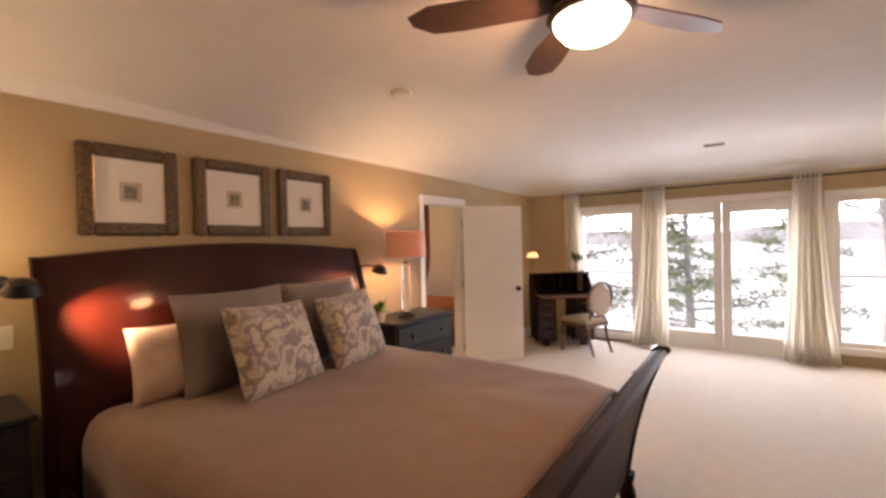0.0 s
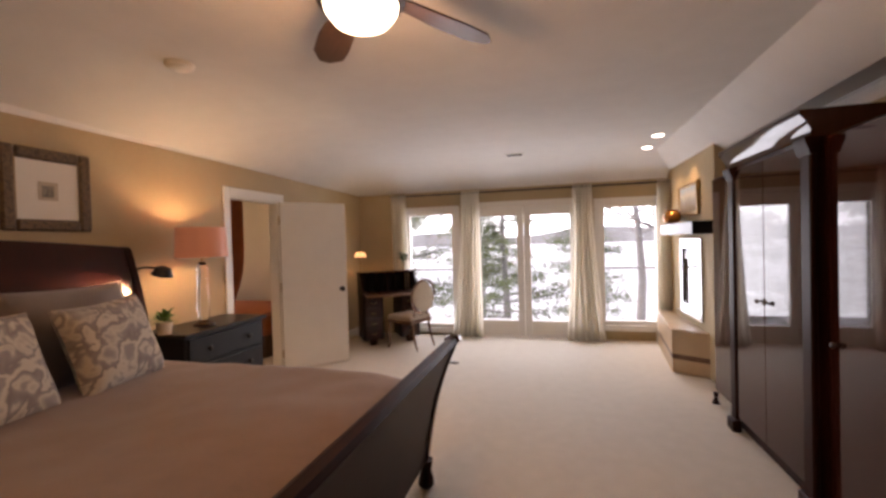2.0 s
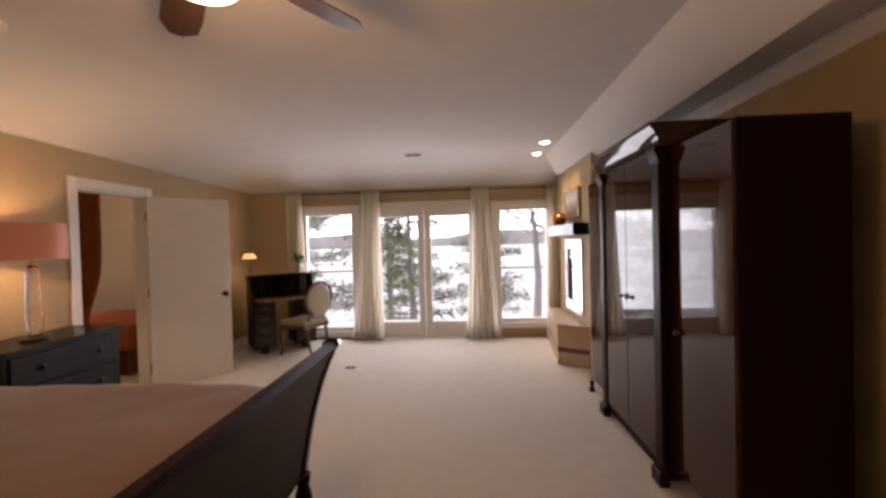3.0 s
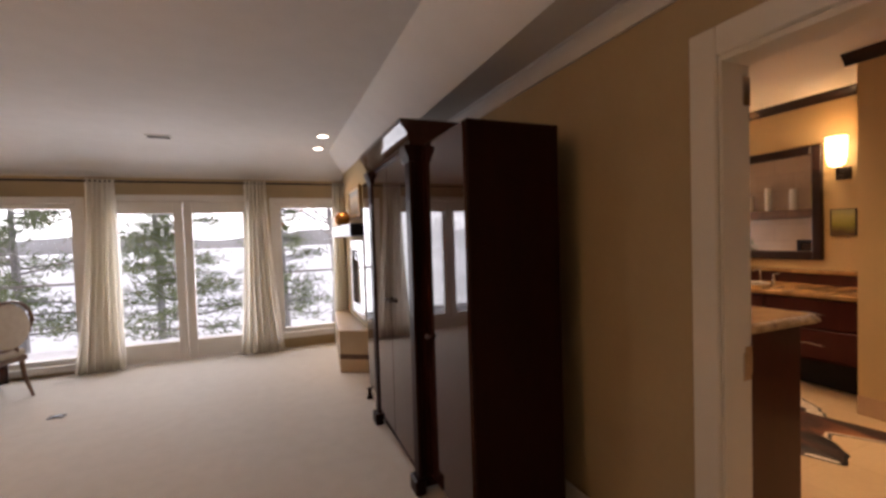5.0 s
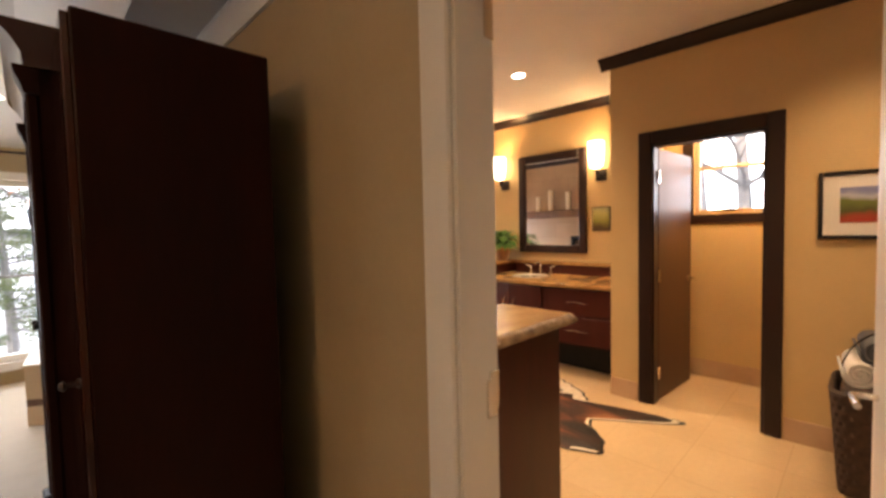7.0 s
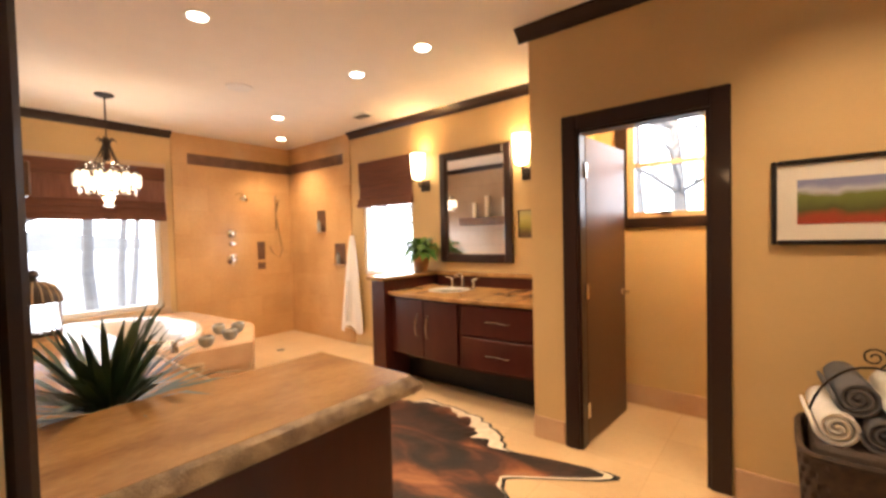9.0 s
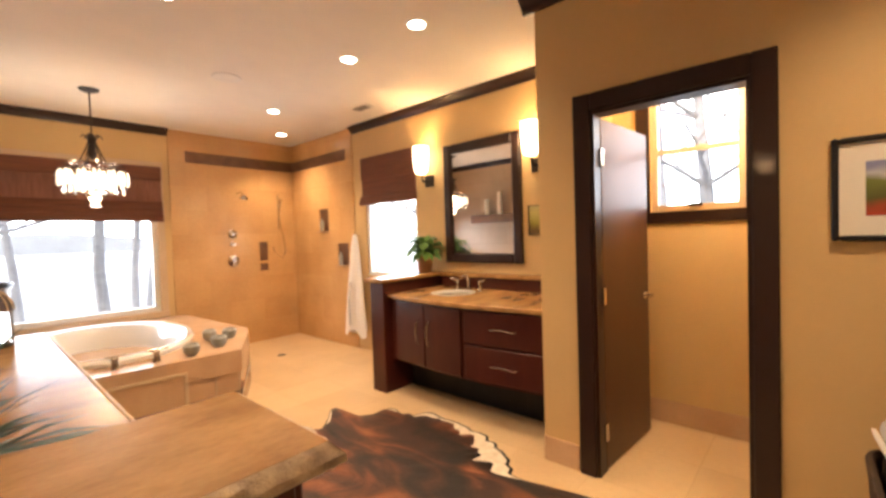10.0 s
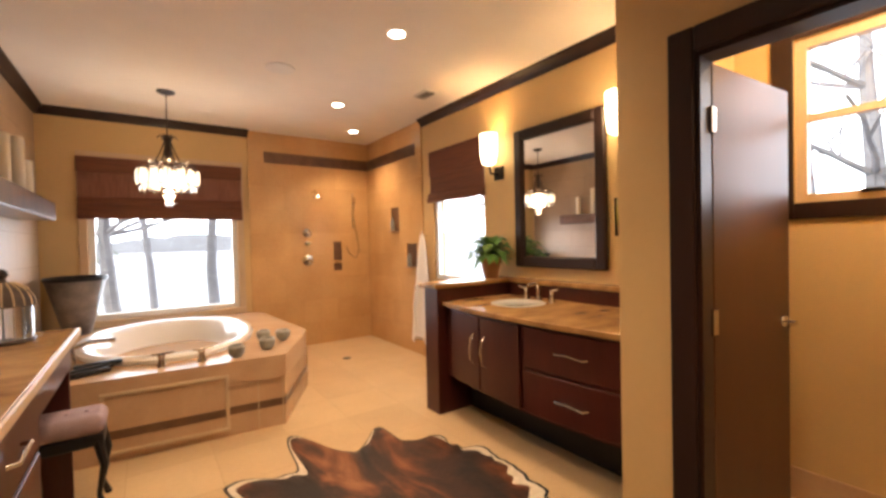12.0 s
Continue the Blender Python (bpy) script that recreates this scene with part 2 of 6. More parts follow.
    "mirror": mat("silvered_glass", (0.86, 0.86, 0.85), (0.86, 0.86, 0.85), 0.01, 4, metal=1.0),
    "candle": mat("ivory_wax", (0.74, 0.65, 0.48), (0.7, 0.6, 0.44), 0.6, 10),
    "snow": mat("snow_ground", (0.85, 0.87, 0.90), (0.72, 0.75, 0.80), 0.9, 0.15),
    "bark": mat("grey_bark", (0.40, 0.39, 0.39), (0.30, 0.29, 0.29), 0.9, 6, 0.6),
    "needle": mat("pine_needles", (0.22, 0.27, 0.14), (0.16, 0.20, 0.10), 0.8, 3),
    "rustleaf": mat("rust_autumn_leaves", (0.50, 0.26, 0.16), (0.38, 0.2, 0.13), 0.8, 3),
    "deck": mat("grey_deck_boards", (0.42, 0.40, 0.38), (0.32, 0.3, 0.29), 0.8, 8),
    "plum": mat("mauve_cloth", (0.34, 0.24, 0.27), (0.27, 0.19, 0.21), 0.85, 15, 0.3),
    "switch": mat("ivory_plastic", (0.78, 0.73, 0.62), None, 0.4, 8),
}


def see_through(m, share):
    """Let daylight glow through thin cloth."""
    n, l = m.node_tree.nodes, m.node_tree.links
    tr, mx = n.new("ShaderNodeBsdfTranslucent"), n.new("ShaderNodeMixShader")
    l.new(n["Color Ramp"].outputs[0], tr.inputs[0])
    mx.inputs[0].default_value = share
    l.new(n["Principled BSDF"].outputs[0], mx.inputs[1]), l.new(tr.outputs[0], mx.inputs[2])
    l.new(mx.outputs[0], n["Material Output"].inputs[0])


see_through(M["curtain"], 0.75)
see_through(M["blind_lit"], 0.3)


def artwork(name, stops, plane_z0, plane_z1):
    """A painted landscape in soft horizontal bands."""
    m = mat(name, (0.5, 0.5, 0.5), None, 0.8, 6)
    n, l = m.node_tree.nodes, m.node_tree.links
    geo, sep, mr, add = n.new("ShaderNodeNewGeometry"), n.new("ShaderNodeSeparateXYZ"), n.new("ShaderNodeMapRange"), n.new("ShaderNodeMath")
    ramp, nz = n.new("ShaderNodeValToRGB"), n.new("ShaderNodeTexNoise")
    nz.inputs["Scale"].default_value = 9
    l.new(geo.outputs["Position"], sep.inputs[0]), l.new(geo.outputs["Position"], nz.inputs["Vector"])
    mr.inputs[1].default_value, mr.inputs[2].default_value = plane_z0, plane_z1
    add.operation = "MULTIPLY_ADD"
    add.inputs[1].default_value = 0.3
    l.new(sep.outputs[2], mr.inputs[0]), l.new(nz.outputs[0], add.inputs[0]), l.new(mr.outputs[0], add.inputs[2])
    el = ramp.color_ramp.elements
    while len(el) < len(stops):
        el.new(0.5)
    for e, (pos, c) in zip(el, stops):
        e.position, e.color = pos, (*c, 1)
    l.new(add.outputs[0], ramp.inputs[0])
    l.new(ramp.outputs[0], n["Principled BSDF"].inputs["Base Color"])
    return m


def figured(name, stops, scale, stretch, distortion, detail, rough, bump, turn=0.0, sheen=0.25):
    """Swirled figure in several colours, with a fine weave or hair over it."""
    m = mat(name, (0.5, 0.5, 0.5), None, rough, scale, sheen=sheen)
    n, l = m.node_tree.nodes, m.node_tree.links
    co, mp, nz, ramp = n.new("ShaderNodeTexCoord"), n.new("ShaderNodeMapping"), n.new("ShaderNodeTexNoise"), n.new("ShaderNodeValToRGB")
    mp.inputs["Rotation"].default_value, mp.inputs["Scale"].default_value = (0, 0, radians(turn)), stretch
    nz.inputs["Scale"].default_value, nz.inputs["Detail"].default_value, nz.inputs["Distortion"].default_value = scale, detail, distortion
    l.new(co.outputs["Object"], mp.inputs[0]), l.new(mp.outputs[0], nz.inputs["Vector"])
    el = ramp.color_ramp.elements
    while len(el) < len(stops):
        el.new(0.5)
    for e, (pos, c) in zip(el, stops):
        e.position, e.color = pos, (*c, 1)
    l.new(nz.outputs[0], ramp.inputs[0]), l.new(ramp.outputs[0], n["Principled BSDF"].inputs["Base Color"])
    fine, bp = n.new("ShaderNodeTexNoise"), n.new("ShaderNodeBump")
    fine.inputs["Scale"].default_value = scale * 25
    l.new(mp.outputs[0], fine.inputs["Vector"]), l.new(fine.outputs[0], bp.inputs["Height"])
    bp.inputs["Strength"].default_value, bp.inputs["Distance"].default_value = bump, 0.006
    l.new(bp.outputs[0], n["Principled BSDF"].inputs["Normal"])
    return m


CREAM, DOVE, TAUPE = (0.50, 0.43, 0.34), (0.27, 0.235, 0.21), (0.20, 0.165, 0.15)
M["damask"] = figured("damask_cloth", ((0.36, DOVE), (0.41, CREAM), (0.47, CREAM), (0.50, TAUPE), (0.55, DOVE), (0.58, CREAM), (0.66, DOVE)), 7.0, (1, 0.4, 1), 0.35, 2.5, 0.8, 0.15)
M["hide"] = figured("brindled_cowhide", ((0.38, (0.010, 0.005, 0.004)), (0.48, (0.042, 0.014, 0.008)), (0.55, (0.14, 0.043, 0.016)), (0.66, (0.30, 0.12, 0.046))), 1.9, (1.9, 0.8, 1), 1.0, 7, 0.6, 0.5, 62, 0.0)
M["landscape"] = artwork("red_field_painting", ((0.2, (0.35, 0.03, 0.02)), (0.42, (0.30, 0.05, 0.02)), (0.55, (0.08, 0.09, 0.02)), (0.78, (0.16, 0.18, 0.04)), (0.88, (0.45, 0.45, 0.5)), (1.1, (0.22, 0.24, 0.42))), 1.38, 1.62)
M["mountain"] = artwork("grey_mountain_painting", ((0.3, (0.20, 0.17, 0.13)), (0.6, (0.3, 0.3, 0.3)), (0.8, (0.5, 0.48, 0.44)), (1.0, (0.35, 0.42, 0.5))), 1.75, 2.08)
M["meadow"] = artwork("small_green_painting", ((0.3, (0.10, 0.06, 0.02)), (0.6, (0.30, 0.28, 0.05)), (0.9, (0.5, 0.45, 0.15)), (1.1, (0.45, 0.42, 0.2))), 1.36, 1.63)


# ---- mesh helpers ----
def bm_box(x0, x1, y0, y1, z0, z1, bevel=0.0, bm=None, segs=1):
    out = bm or bmesh.new()
    b = bmesh.new() if bm else out
    bmesh.ops.create_cube(b, size=1.0, matrix=Matrix.Translation(((x0 + x1) / 2, (y0 + y1) / 2, (z0 + z1) / 2)) @ Matrix.Diagonal((x1 - x0, y1 - y0, z1 - z0, 1)))
    if bevel:
        bmesh.ops.bevel(b, geom=b.edges[:], offset=bevel, segments=segs, profile=0.5, affect="EDGES")
    if bm:
        tmp = bpy.data.meshes.new("tmp")
        b.to_mesh(tmp), b.free()
        out.from_mesh(tmp)
        bpy.data.meshes.remove(tmp)
    return out


def bm_lathe(profile, steps=24, at=(0, 0, 0), bm=None):
    """Turn a profile of (radius, z) round the upright axis."""
    bm = bm or bmesh.new()
    rings = []
    for r, z in profile:
        rings.append([bm.verts.new((at[0] + r * math.cos(2 * math.pi * i / steps), at[1] + r * math.sin(2 * math.pi * i / steps), at[2] + z)) for i in range(steps)])
    for a, b in zip(rings, rings[1:]):
        for i in range(steps):
            bm.faces.new((a[i], a[(i + 1) % steps], b[(i + 1) % steps], b[i]))
    bm.faces.new(rings[0][::-1]), bm.faces.new(rings[-1])
    return bm


def bm_tube(points, r, steps=8, bm=None):
    """A round tube along points; r is one radius or one for each point."""
    bm = bm or bmesh.new()
    pts = [Vector(p) for p in points]
    rs = r if isinstance(r, (list, tuple)) else [r] * len(pts)
    rings = []
    for i, p in enumerate(pts):
        d = (pts[min(i + 1, len(pts) - 1)] - pts[max(i - 1, 0)]).normalized()
        u = d.orthogonal().normalized() if abs(d.z) > 0.9 else d.cross(Vector((0, 0, 1))).normalized()
        v = d.cross(u)
        rings.append([bm.verts.new(p + rs[i] * (math.cos(2 * math.pi * k / steps) * u + math.sin(2 * math.pi * k / steps) * v)) for k in range(steps)])
    for a, b in zip(rings, rings[1:]):
        for k in range(steps):
            bm.faces.new((a[k], a[(k + 1) % steps], b[(k + 1) % steps], b[k]))
    bm.faces.new(rings[0][::-1]), bm.faces.new(rings[-1])
    return bm


def bm_prism(outline, z0, z1, bevel=0.0):
    bm = bmesh.new()
    lo, hi = [bm.verts.new((x, y, z0)) for x, y in outline], [bm.verts.new((x, y, z1)) for x, y in outline]
    bm.faces.new(lo[::-1]), bm.faces.new(hi)
    for i in range(len(lo)):
        j = (i + 1) % len(lo)
        bm.faces.new((lo[i], lo[j], hi[j], hi[i]))
    bmesh.ops.recalc_face_normals(bm, faces=bm.faces[:])
    if bevel:
        bmesh.ops.bevel(bm, geom=bm.edges[:], offset=bevel, segments=1, profile=0.5, affect="EDGES")
    return bm


def bm_sweep_y(section, y0, y1, steps=1, bend=None):
    """Carry a closed (x, z) section along y; bend(u) gives (dx, dz) for u from 0 to 1."""
    bm = bmesh.new()
    rings = []
    for s in range(steps + 1):
        u = s / steps
        dx, dz = bend(u) if bend else (0, 0)
        rings.append([bm.verts.new((x + dx, y0 + (y1 - y0) * u, z + dz * (z > 0.3))) for x, z in section])
    n = len(section)
    for a, b in zip(rings, rings[1:]):
        for i in range(n):
            bm.faces.new((a[i], a[(i + 1) % n], b[(i + 1) % n], b[i]))
    bm.faces.new(rings[0][::-1]), bm.faces.new(rings[-1])
    bmesh.ops.recalc_face_normals(bm, faces=bm.faces[:])
    return bm


def mesh_ob(name, bm, material, smooth=True):
    bmesh.ops.recalc_face_normals(bm, faces=bm.faces[:])
    me = bpy.data.meshes.new(name)
    bm.to_mesh(me), bm.free()
    me.materials.append(M[material] if isinstance(material, str) else material)
    if smooth:
        for p in me.polygons:
            p.use_smooth = True
        me.set_sharp_from_angle(angle=radians(35))
    return new(name, me)


def part(name, bm, material, parent, label="", m=None):
    ob = mesh_ob(name, bm, material)
    ob.parent = parent
    if m is not None:
        ob.matrix_basis = m
    return tagged(ob, label) if label else ob


def thing(name, x, y, z, label, category, group="", rz=0.0):
    ob = new(name)
    ob.empty_display_size = 0.1
    ob.matrix_basis = pose(x, y, z, 0, 0, rz)
    return tagged(ob, label, category, group)


def struct(name, bm, material, label, category):
    return tagged(mesh_ob(name, bm, material), label, category, kind="structure")


def wall_with_holes(axis, a, b, lo, hi, z0, z1, holes):
    """A wall from a to b in thickness on axis, from lo to hi along the other, with holes (lo, hi, z0, z1) right through it."""
    bm = bmesh.new()
    cuts = sorted({lo, hi, *[h[0] for h in holes], *[h[1] for h in holes]})
    for u0, u1 in zip(cuts, cuts[1:]):
        spans, z = [], z0
        for h in sorted((h for h in holes if h[0] <= u0 and h[1] >= u1), key=lambda h: h[2]):
            if h[2] > z:
                spans.append((z, h[2]))
            z = h[3]
        if z < z1:
            spans.append((z, z1))
        for s0, s1 in spans:
            if axis == "x":
                bm_box(a, b, u0, u1, s0, s1, bm=bm)
            else:
                bm_box(u0, u1, a, b, s0, s1, bm=bm)
    bmesh.ops.remove_doubles(bm, verts=bm.verts[:], dist=0.0005)
    return bm


# ---- structure: bedroom ----
BX0, BX1, BY0, BY1 = -2.87, 2.34, -1.6, 6.97
struct("floor", bm_box(BX0 - 0.12, 2.41, BY0, BY1 + 0.15, -0.1, 0.0), "carpet", "cream cut-pile wall-to-wall bedroom carpet", "carpet")
struct("wall_west", wall_with_holes("x", BX0 - 0.12, BX0, BY0, BY1 + 0.15, 0, 2.75, [(4.0, 4.78, 0, 2.03)]), "bedwall", "khaki painted bedroom wall behind the bed", "wall")
struct("wall_north", wall_with_holes("y", BY1, BY1 + 0.15, BX0, BX1, 0, 2.75, [(-2.05, -1.22, 0.12, 1.99), (-0.93, 0.64, 0.0, 2.02), (0.96, 1.77, 0.22, 1.99)]), "bedwall", "khaki painted window wall facing the garden", "wall")
struct("wall_east", wall_with_holes("x", BX1, 2.48, BY0, BY1 + 0.15, 0, 2.85, [(0.93, 1.77, 0, 2.06)]), "bedwall", "tan painted wall between bedroom and bathroom", "wall")
struct("wall_south", bm_box(BX0 - 0.12, 2.41, BY0 - 0.12, BY0, 0, 2.75), "bedwall", "khaki painted rear bedroom wall", "wall")


def tray_ceiling():
    bm = bmesh.new()
    inner = [(-2.15, -1.0, 2.62), (1.62, -1.0, 2.62), (1.62, 6.43, 2.62), (-2.15, 6.43, 2.62)]
    outer = [(BX0, BY0, 2.44), (1.95, BY0, 2.42), (1.95, BY1, 2.31), (BX0, BY1, 2.31)]
    vi, vo = [bm.verts.new(p) for p in inner], [bm.verts.new(p) for p in outer]
    bm.faces.new(vi)
    for i in range(4):
        bm.faces.new((vi[i], vi[(i + 1) % 4], vo[(i + 1) % 4], vo[i]))
    e0, e1 = bm.verts.new((BX1, BY0, 2.42)), bm.verts.new((BX1, BY1, 2.42))
    bm.faces.new((vo[1], vo[2], e1, e0))
    ext = bmesh.ops.extrude_face_region(bm, geom=bm.faces[:])
    for v in ext["geom"]:
        if isinstance(v, bmesh.types.BMVert):
            v.co.z += 0.12
    return bm


struct("ceiling", tray_ceiling(), "ceil", "white coved tray ceiling of the bedroom", "ceiling")


def crown_y(name, x, y0, y1, z, d, h, material, label):
    """Crown moulding along y with its back on x; d is signed."""
    sec = [(x, z), (x + d, z), (x + d, z - 0.2 * h), (x + 0.55 * d, z - 0.5 * h), (x + 0.3 * d, z - 0.8 * h), (x + 0.22 * d, z - h), (x, z - h)]
    return struct(name, bm_sweep_y(sec, y0, y1), material, label, "moulding")


def crown_x(name, y, x0, x1, z, d, h, material, label):
    bm = bmesh.new()
    sec = [(y, z), (y + d, z), (y + d, z - 0.2 * h), (y + 0.55 * d, z - 0.5 * h), (y + 0.3 * d, z - 0.8 * h), (y + 0.22 * d, z - h), (y, z - h)]
    rings = [[bm.verts.new((x, a, b)) for a, b in sec] for x in (x0, x1)]
    for i in range(len(sec)):
        j = (i + 1) % len(sec)
        bm.faces.new((rings[0][i], rings[0][j], rings[1][j], rings[1][i]))
    bm.faces.new(rings[0][::-1]), bm.faces.new(rings[1])
    return struct(name, bm, material, label, "moulding")


crown_y("trim_crown_west", BX0 + 0.002, BY0, BY1, 2.46, 0.09, 0.1, "ceil", "white crown moulding above the bed wall")
crown_y("trim_crown_east", BX1 - 0.002, BY0, 5.1, 2.418, -0.07, 0.09, "ceil", "white crown moulding above the tan wall")
for nm, y0, y1 in (("baseboard", BY0, 3.9), ("baseboard", 4.88, BY1)):
    struct(nm, bm_box(BX0, BX0 + 0.018, y0, y1, 0, 0.13, 0.004), "trim", "white painted baseboard", "baseboard")
for y0, y1 in ((BY0, 0.82), (1.88, 5.1)):
    struct("baseboard", bm_box(BX1 - 0.018, BX1, y0, y1, 0, 0.13, 0.004), "trim", "white painted baseboard", "baseboard")


def casing_x(name, x, d, y0, y1, top, w, material, label):
    """Door casing on a wall whose face is x; the opening runs from y0 to y1."""
    root = thing(name, 0, 0, 0, label, "door frame")
    tagged(root, kind="structure")
    xa, xb = min(x, x + d), max(x, x + d)
    part("jamb_trim", bm_box(xa, xb, y0 - w, y0, 0, top + w, 0.006), material, root)
    part("jamb_trim", bm_box(xa, xb, y1, y1 + w, 0, top + w, 0.006), material, root)
    part("head_trim", bm_box(xa, xb, y0, y1, top, top + w, 0.006), material, root)
    return root


def lining_x(root, xa, xb, y0, y1, top, t, material):
    part("jamb_lining", bm_box(xa, xb, y0 - 0.001, y0 + t, 0, top), material, root)
    part("jamb_lining", bm_box(xa, xb, y1 - t, y1 + 0.001, 0, top), material, root)
    part("head_lining", bm_box(xa, xb, y0 + t, y1 - t, top - t, top), material, root)


c1 = casing_x("door_frame_1", BX0, 0.022, 4.0, 4.78, 2.03, 0.09, "trim", "white painted door casing in the bed wall")
lining_x(c1, BX0 - 0.12, BX0 + 0.005, 4.0, 4.78, 2.03, 0.018, "trim")
c2 = casing_x("door_frame_2", BX1, -0.022, 0.93, 1.765, 2.06, 0.1, "trim", "cream painted casing round the bathroom doorway")
lining_x(c2, BX1 - 0.005, 2.475, 0.93, 1.775, 2.06, 0.02, "trim")
c3 = casing_x("door_frame_3", 2.482, 0.022, 0.92, 1.785, 2.06, 0.09, "darktrim", "espresso stained casing on the bathroom side")
for z in (1.95, 1.0):
    part("hinge_plate", bm_box(2.44, 2.476, 1.751, 1.756, z - 0.05, z + 0.05, 0.001), "chrome", c2)
part("strike_plate", bm_box(2.43, 2.47, 1.750, 1.756, 0.93, 1.03, 0.001), "chrome", c2)


def bedroom_door():
    d = thing("door_1", BX0 + 0.03, 4.765, 0.012, "open white flush wooden bedroom door", "door", rz=-44)
    tagged(d, kind="structure")
    part("leaf", bm_box(0, 0.035, 0, 0.79, 0, 2.01, 0.003), "trim", d)
    for z in (0.2, 1.0, 1.8):
        part("hinge", bm_box(-0.006, 0.002, -0.012, 0.03, z - 0.05, z + 0.05, 0.002), "brass", d)
    k = part("door_knob", bm_lathe([(0.028, 0), (0.028, 0.006), (0.01, 0.012), (0.01, 0.03), (0.026, 0.04), (0.03, 0.055), (0.02, 0.066)], 20), "bronze", d, "dark bronze round knob", pose(0.035, 0.72, 0.93, 0, 90, 0))
    return d


bedroom_door()

bd = thing("door_2", 2.505, 0.945, 0.012, "open white bathroom door with a lever handle", "door", rz=-82)
tagged(bd, kind="structure")
part("leaf", bm_box(0, 0.036, 0, 0.78, 0, 2.03, 0.003), "trim", bd)
part("door_handle", bm_tube([(0.0, 0.71, 0.93), (-0.05, 0.71, 0.93), (-0.055, 0.69, 0.93), (-0.055, 0.6, 0.935)], 0.009), "chrome", bd, "nickel lever handle")


def window_y(name, x0, x1, z0, z1, y, label, rail=None, fw=0.06, leaves=1):
    """A window in the north wall with frame, sash bars and panes."""
    r = thing(name, 0, 0, 0, label, "window")
    tagged(r, kind="structure")
    f = bmesh.new()
    for a, b, c, d in ((x0, x0 + fw, z0, z1), (x1 - fw, x1, z0, z1), (x0 + fw, x1 - fw, z1 - fw, z1), (x0 + fw, x1 - fw, z0, z0 + fw)):
        bm_box(a, b, y, y + 0.07, c, d, 0.004, bm=f)
    part("window_frame", f, "trim", r)
    spans = [(z0 + fw, z1 - fw)] if rail is None else [(z0 + fw, rail - 0.012), (rail + 0.012, z1 - fw)]
    if rail is not None:
        part("meeting_rail", bm_box(x0 + fw, x1 - fw, y + 0.02, y + 0.05, rail - 0.012, rail + 0.012, 0.003), "deck", r)
    for a, b in spans:
        p = part("pane", bm_box(x0 + fw, x1 - fw, y + 0.03, y + 0.036, a, b), "pane", r)
        p.visible_shadow = False
    return r


window_y("window_1", -2.05, -1.22, 0.12, 1.99, BY1 + 0.02, "tall white framed garden window with a rail", 1.05)
window_y("window_2", 0.96, 1.77, 0.22, 1.99, BY1 + 0.02, "tall white framed garden window beside the fireplace", 1.05)
for nm, x0, x1 in (("french_door_1", -0.93, -0.146), ("french_door_2", -0.14, 0.64)):
    r = thing(nm, 0, 0, 0, "closed white french door with one large pane", "door", "pair of french doors")
    tagged(r, kind="structure")
    f = bmesh.new()
    for a, b, c, d in ((x0, x0 + 0.1, 0.01, 2.02), (x1 - 0.1, x1, 0.01, 2.02), (x0 + 0.1, x1 - 0.1, 1.87, 2.02), (x0 + 0.1, x1 - 0.1, 0.01, 0.25)):
        bm_box(a, b, BY1 + 0.02, BY1 + 0.065, c, d, 0.004, bm=f)
    part("door_leaf", f, "trim", r)
    p = part("pane", bm_box(x0 + 0.1, x1 - 0.1, BY1 + 0.035, BY1 + 0.043, 0.25, 1.87), "pane", r)
    p.visible_shadow = False
for x0, x1, zt, zb in ((-2.05, -1.22, 1.99, 0.12), (-0.93, 0.64, 2.02, 0.0), (0.96, 1.77, 1.99, 0.22)):
    r = tagged(thing("window_casing", 0, 0, 0, "white painted casing round a garden opening", "moulding"), kind="structure")
    part("side_casing", bm_box(x0 - 0.08, x0, BY1 - 0.02, BY1, max(zb - 0.08, 0), zt + 0.08, 0.004), "trim", r)
    part("side_casing", bm_box(x1, x1 + 0.08, BY1 - 0.02, BY1, max(zb - 0.08, 0), zt + 0.08, 0.004), "trim", r)
    part("head_casing", bm_box(x0, x1, BY1 - 0.02, BY1, zt, zt + 0.08, 0.004), "trim", r)
    if zb:
        part("sill", bm_box(x0, x1, BY1 - 0.05, BY1, zb - 0.08, zb, 0.004), "trim", r)


# ---- curtains ----
def curtain(x0, x1, b0, b1, y=6.83, top=2.27):
    """A pleated panel that flares from its heading to the floor."""
    bm = bmesh.new()
    rows, cols = 14, 72
    grid = []
    for i in range(rows + 1):
        v = i / rows
        z = top - (top - 0.015) * v
        f = v ** 1.6
        a, b = x0 + (b0 - x0) * f, x1 + (b1 - x1) * f
        amp = 0.028 + 0.02 * v
        grid.append([bm.verts.new((a + (b - a) * j / cols, y + amp * math.sin(j / cols * 6 * 2 * math.pi + 0.9 * math.sin(3 * v)) + 0.01 * math.sin(j * 1.3 + 4 * v), z)) for j in range(cols + 1)])
    for i in range(rows):
        for j in range(cols):
            bm.faces.new((grid[i][j], grid[i][j + 1], grid[i + 1][j + 1], grid[i + 1][j]))
    ob = mesh_ob("curtain", bm, "curtain")
    s = ob.modifiers.new("thickness", "SOLIDIFY")
    s.thickness = 0.004
    return tagged(ob, "floor-length pleated cream curtain hanging from a rod", "curtain", "bedroom curtains")


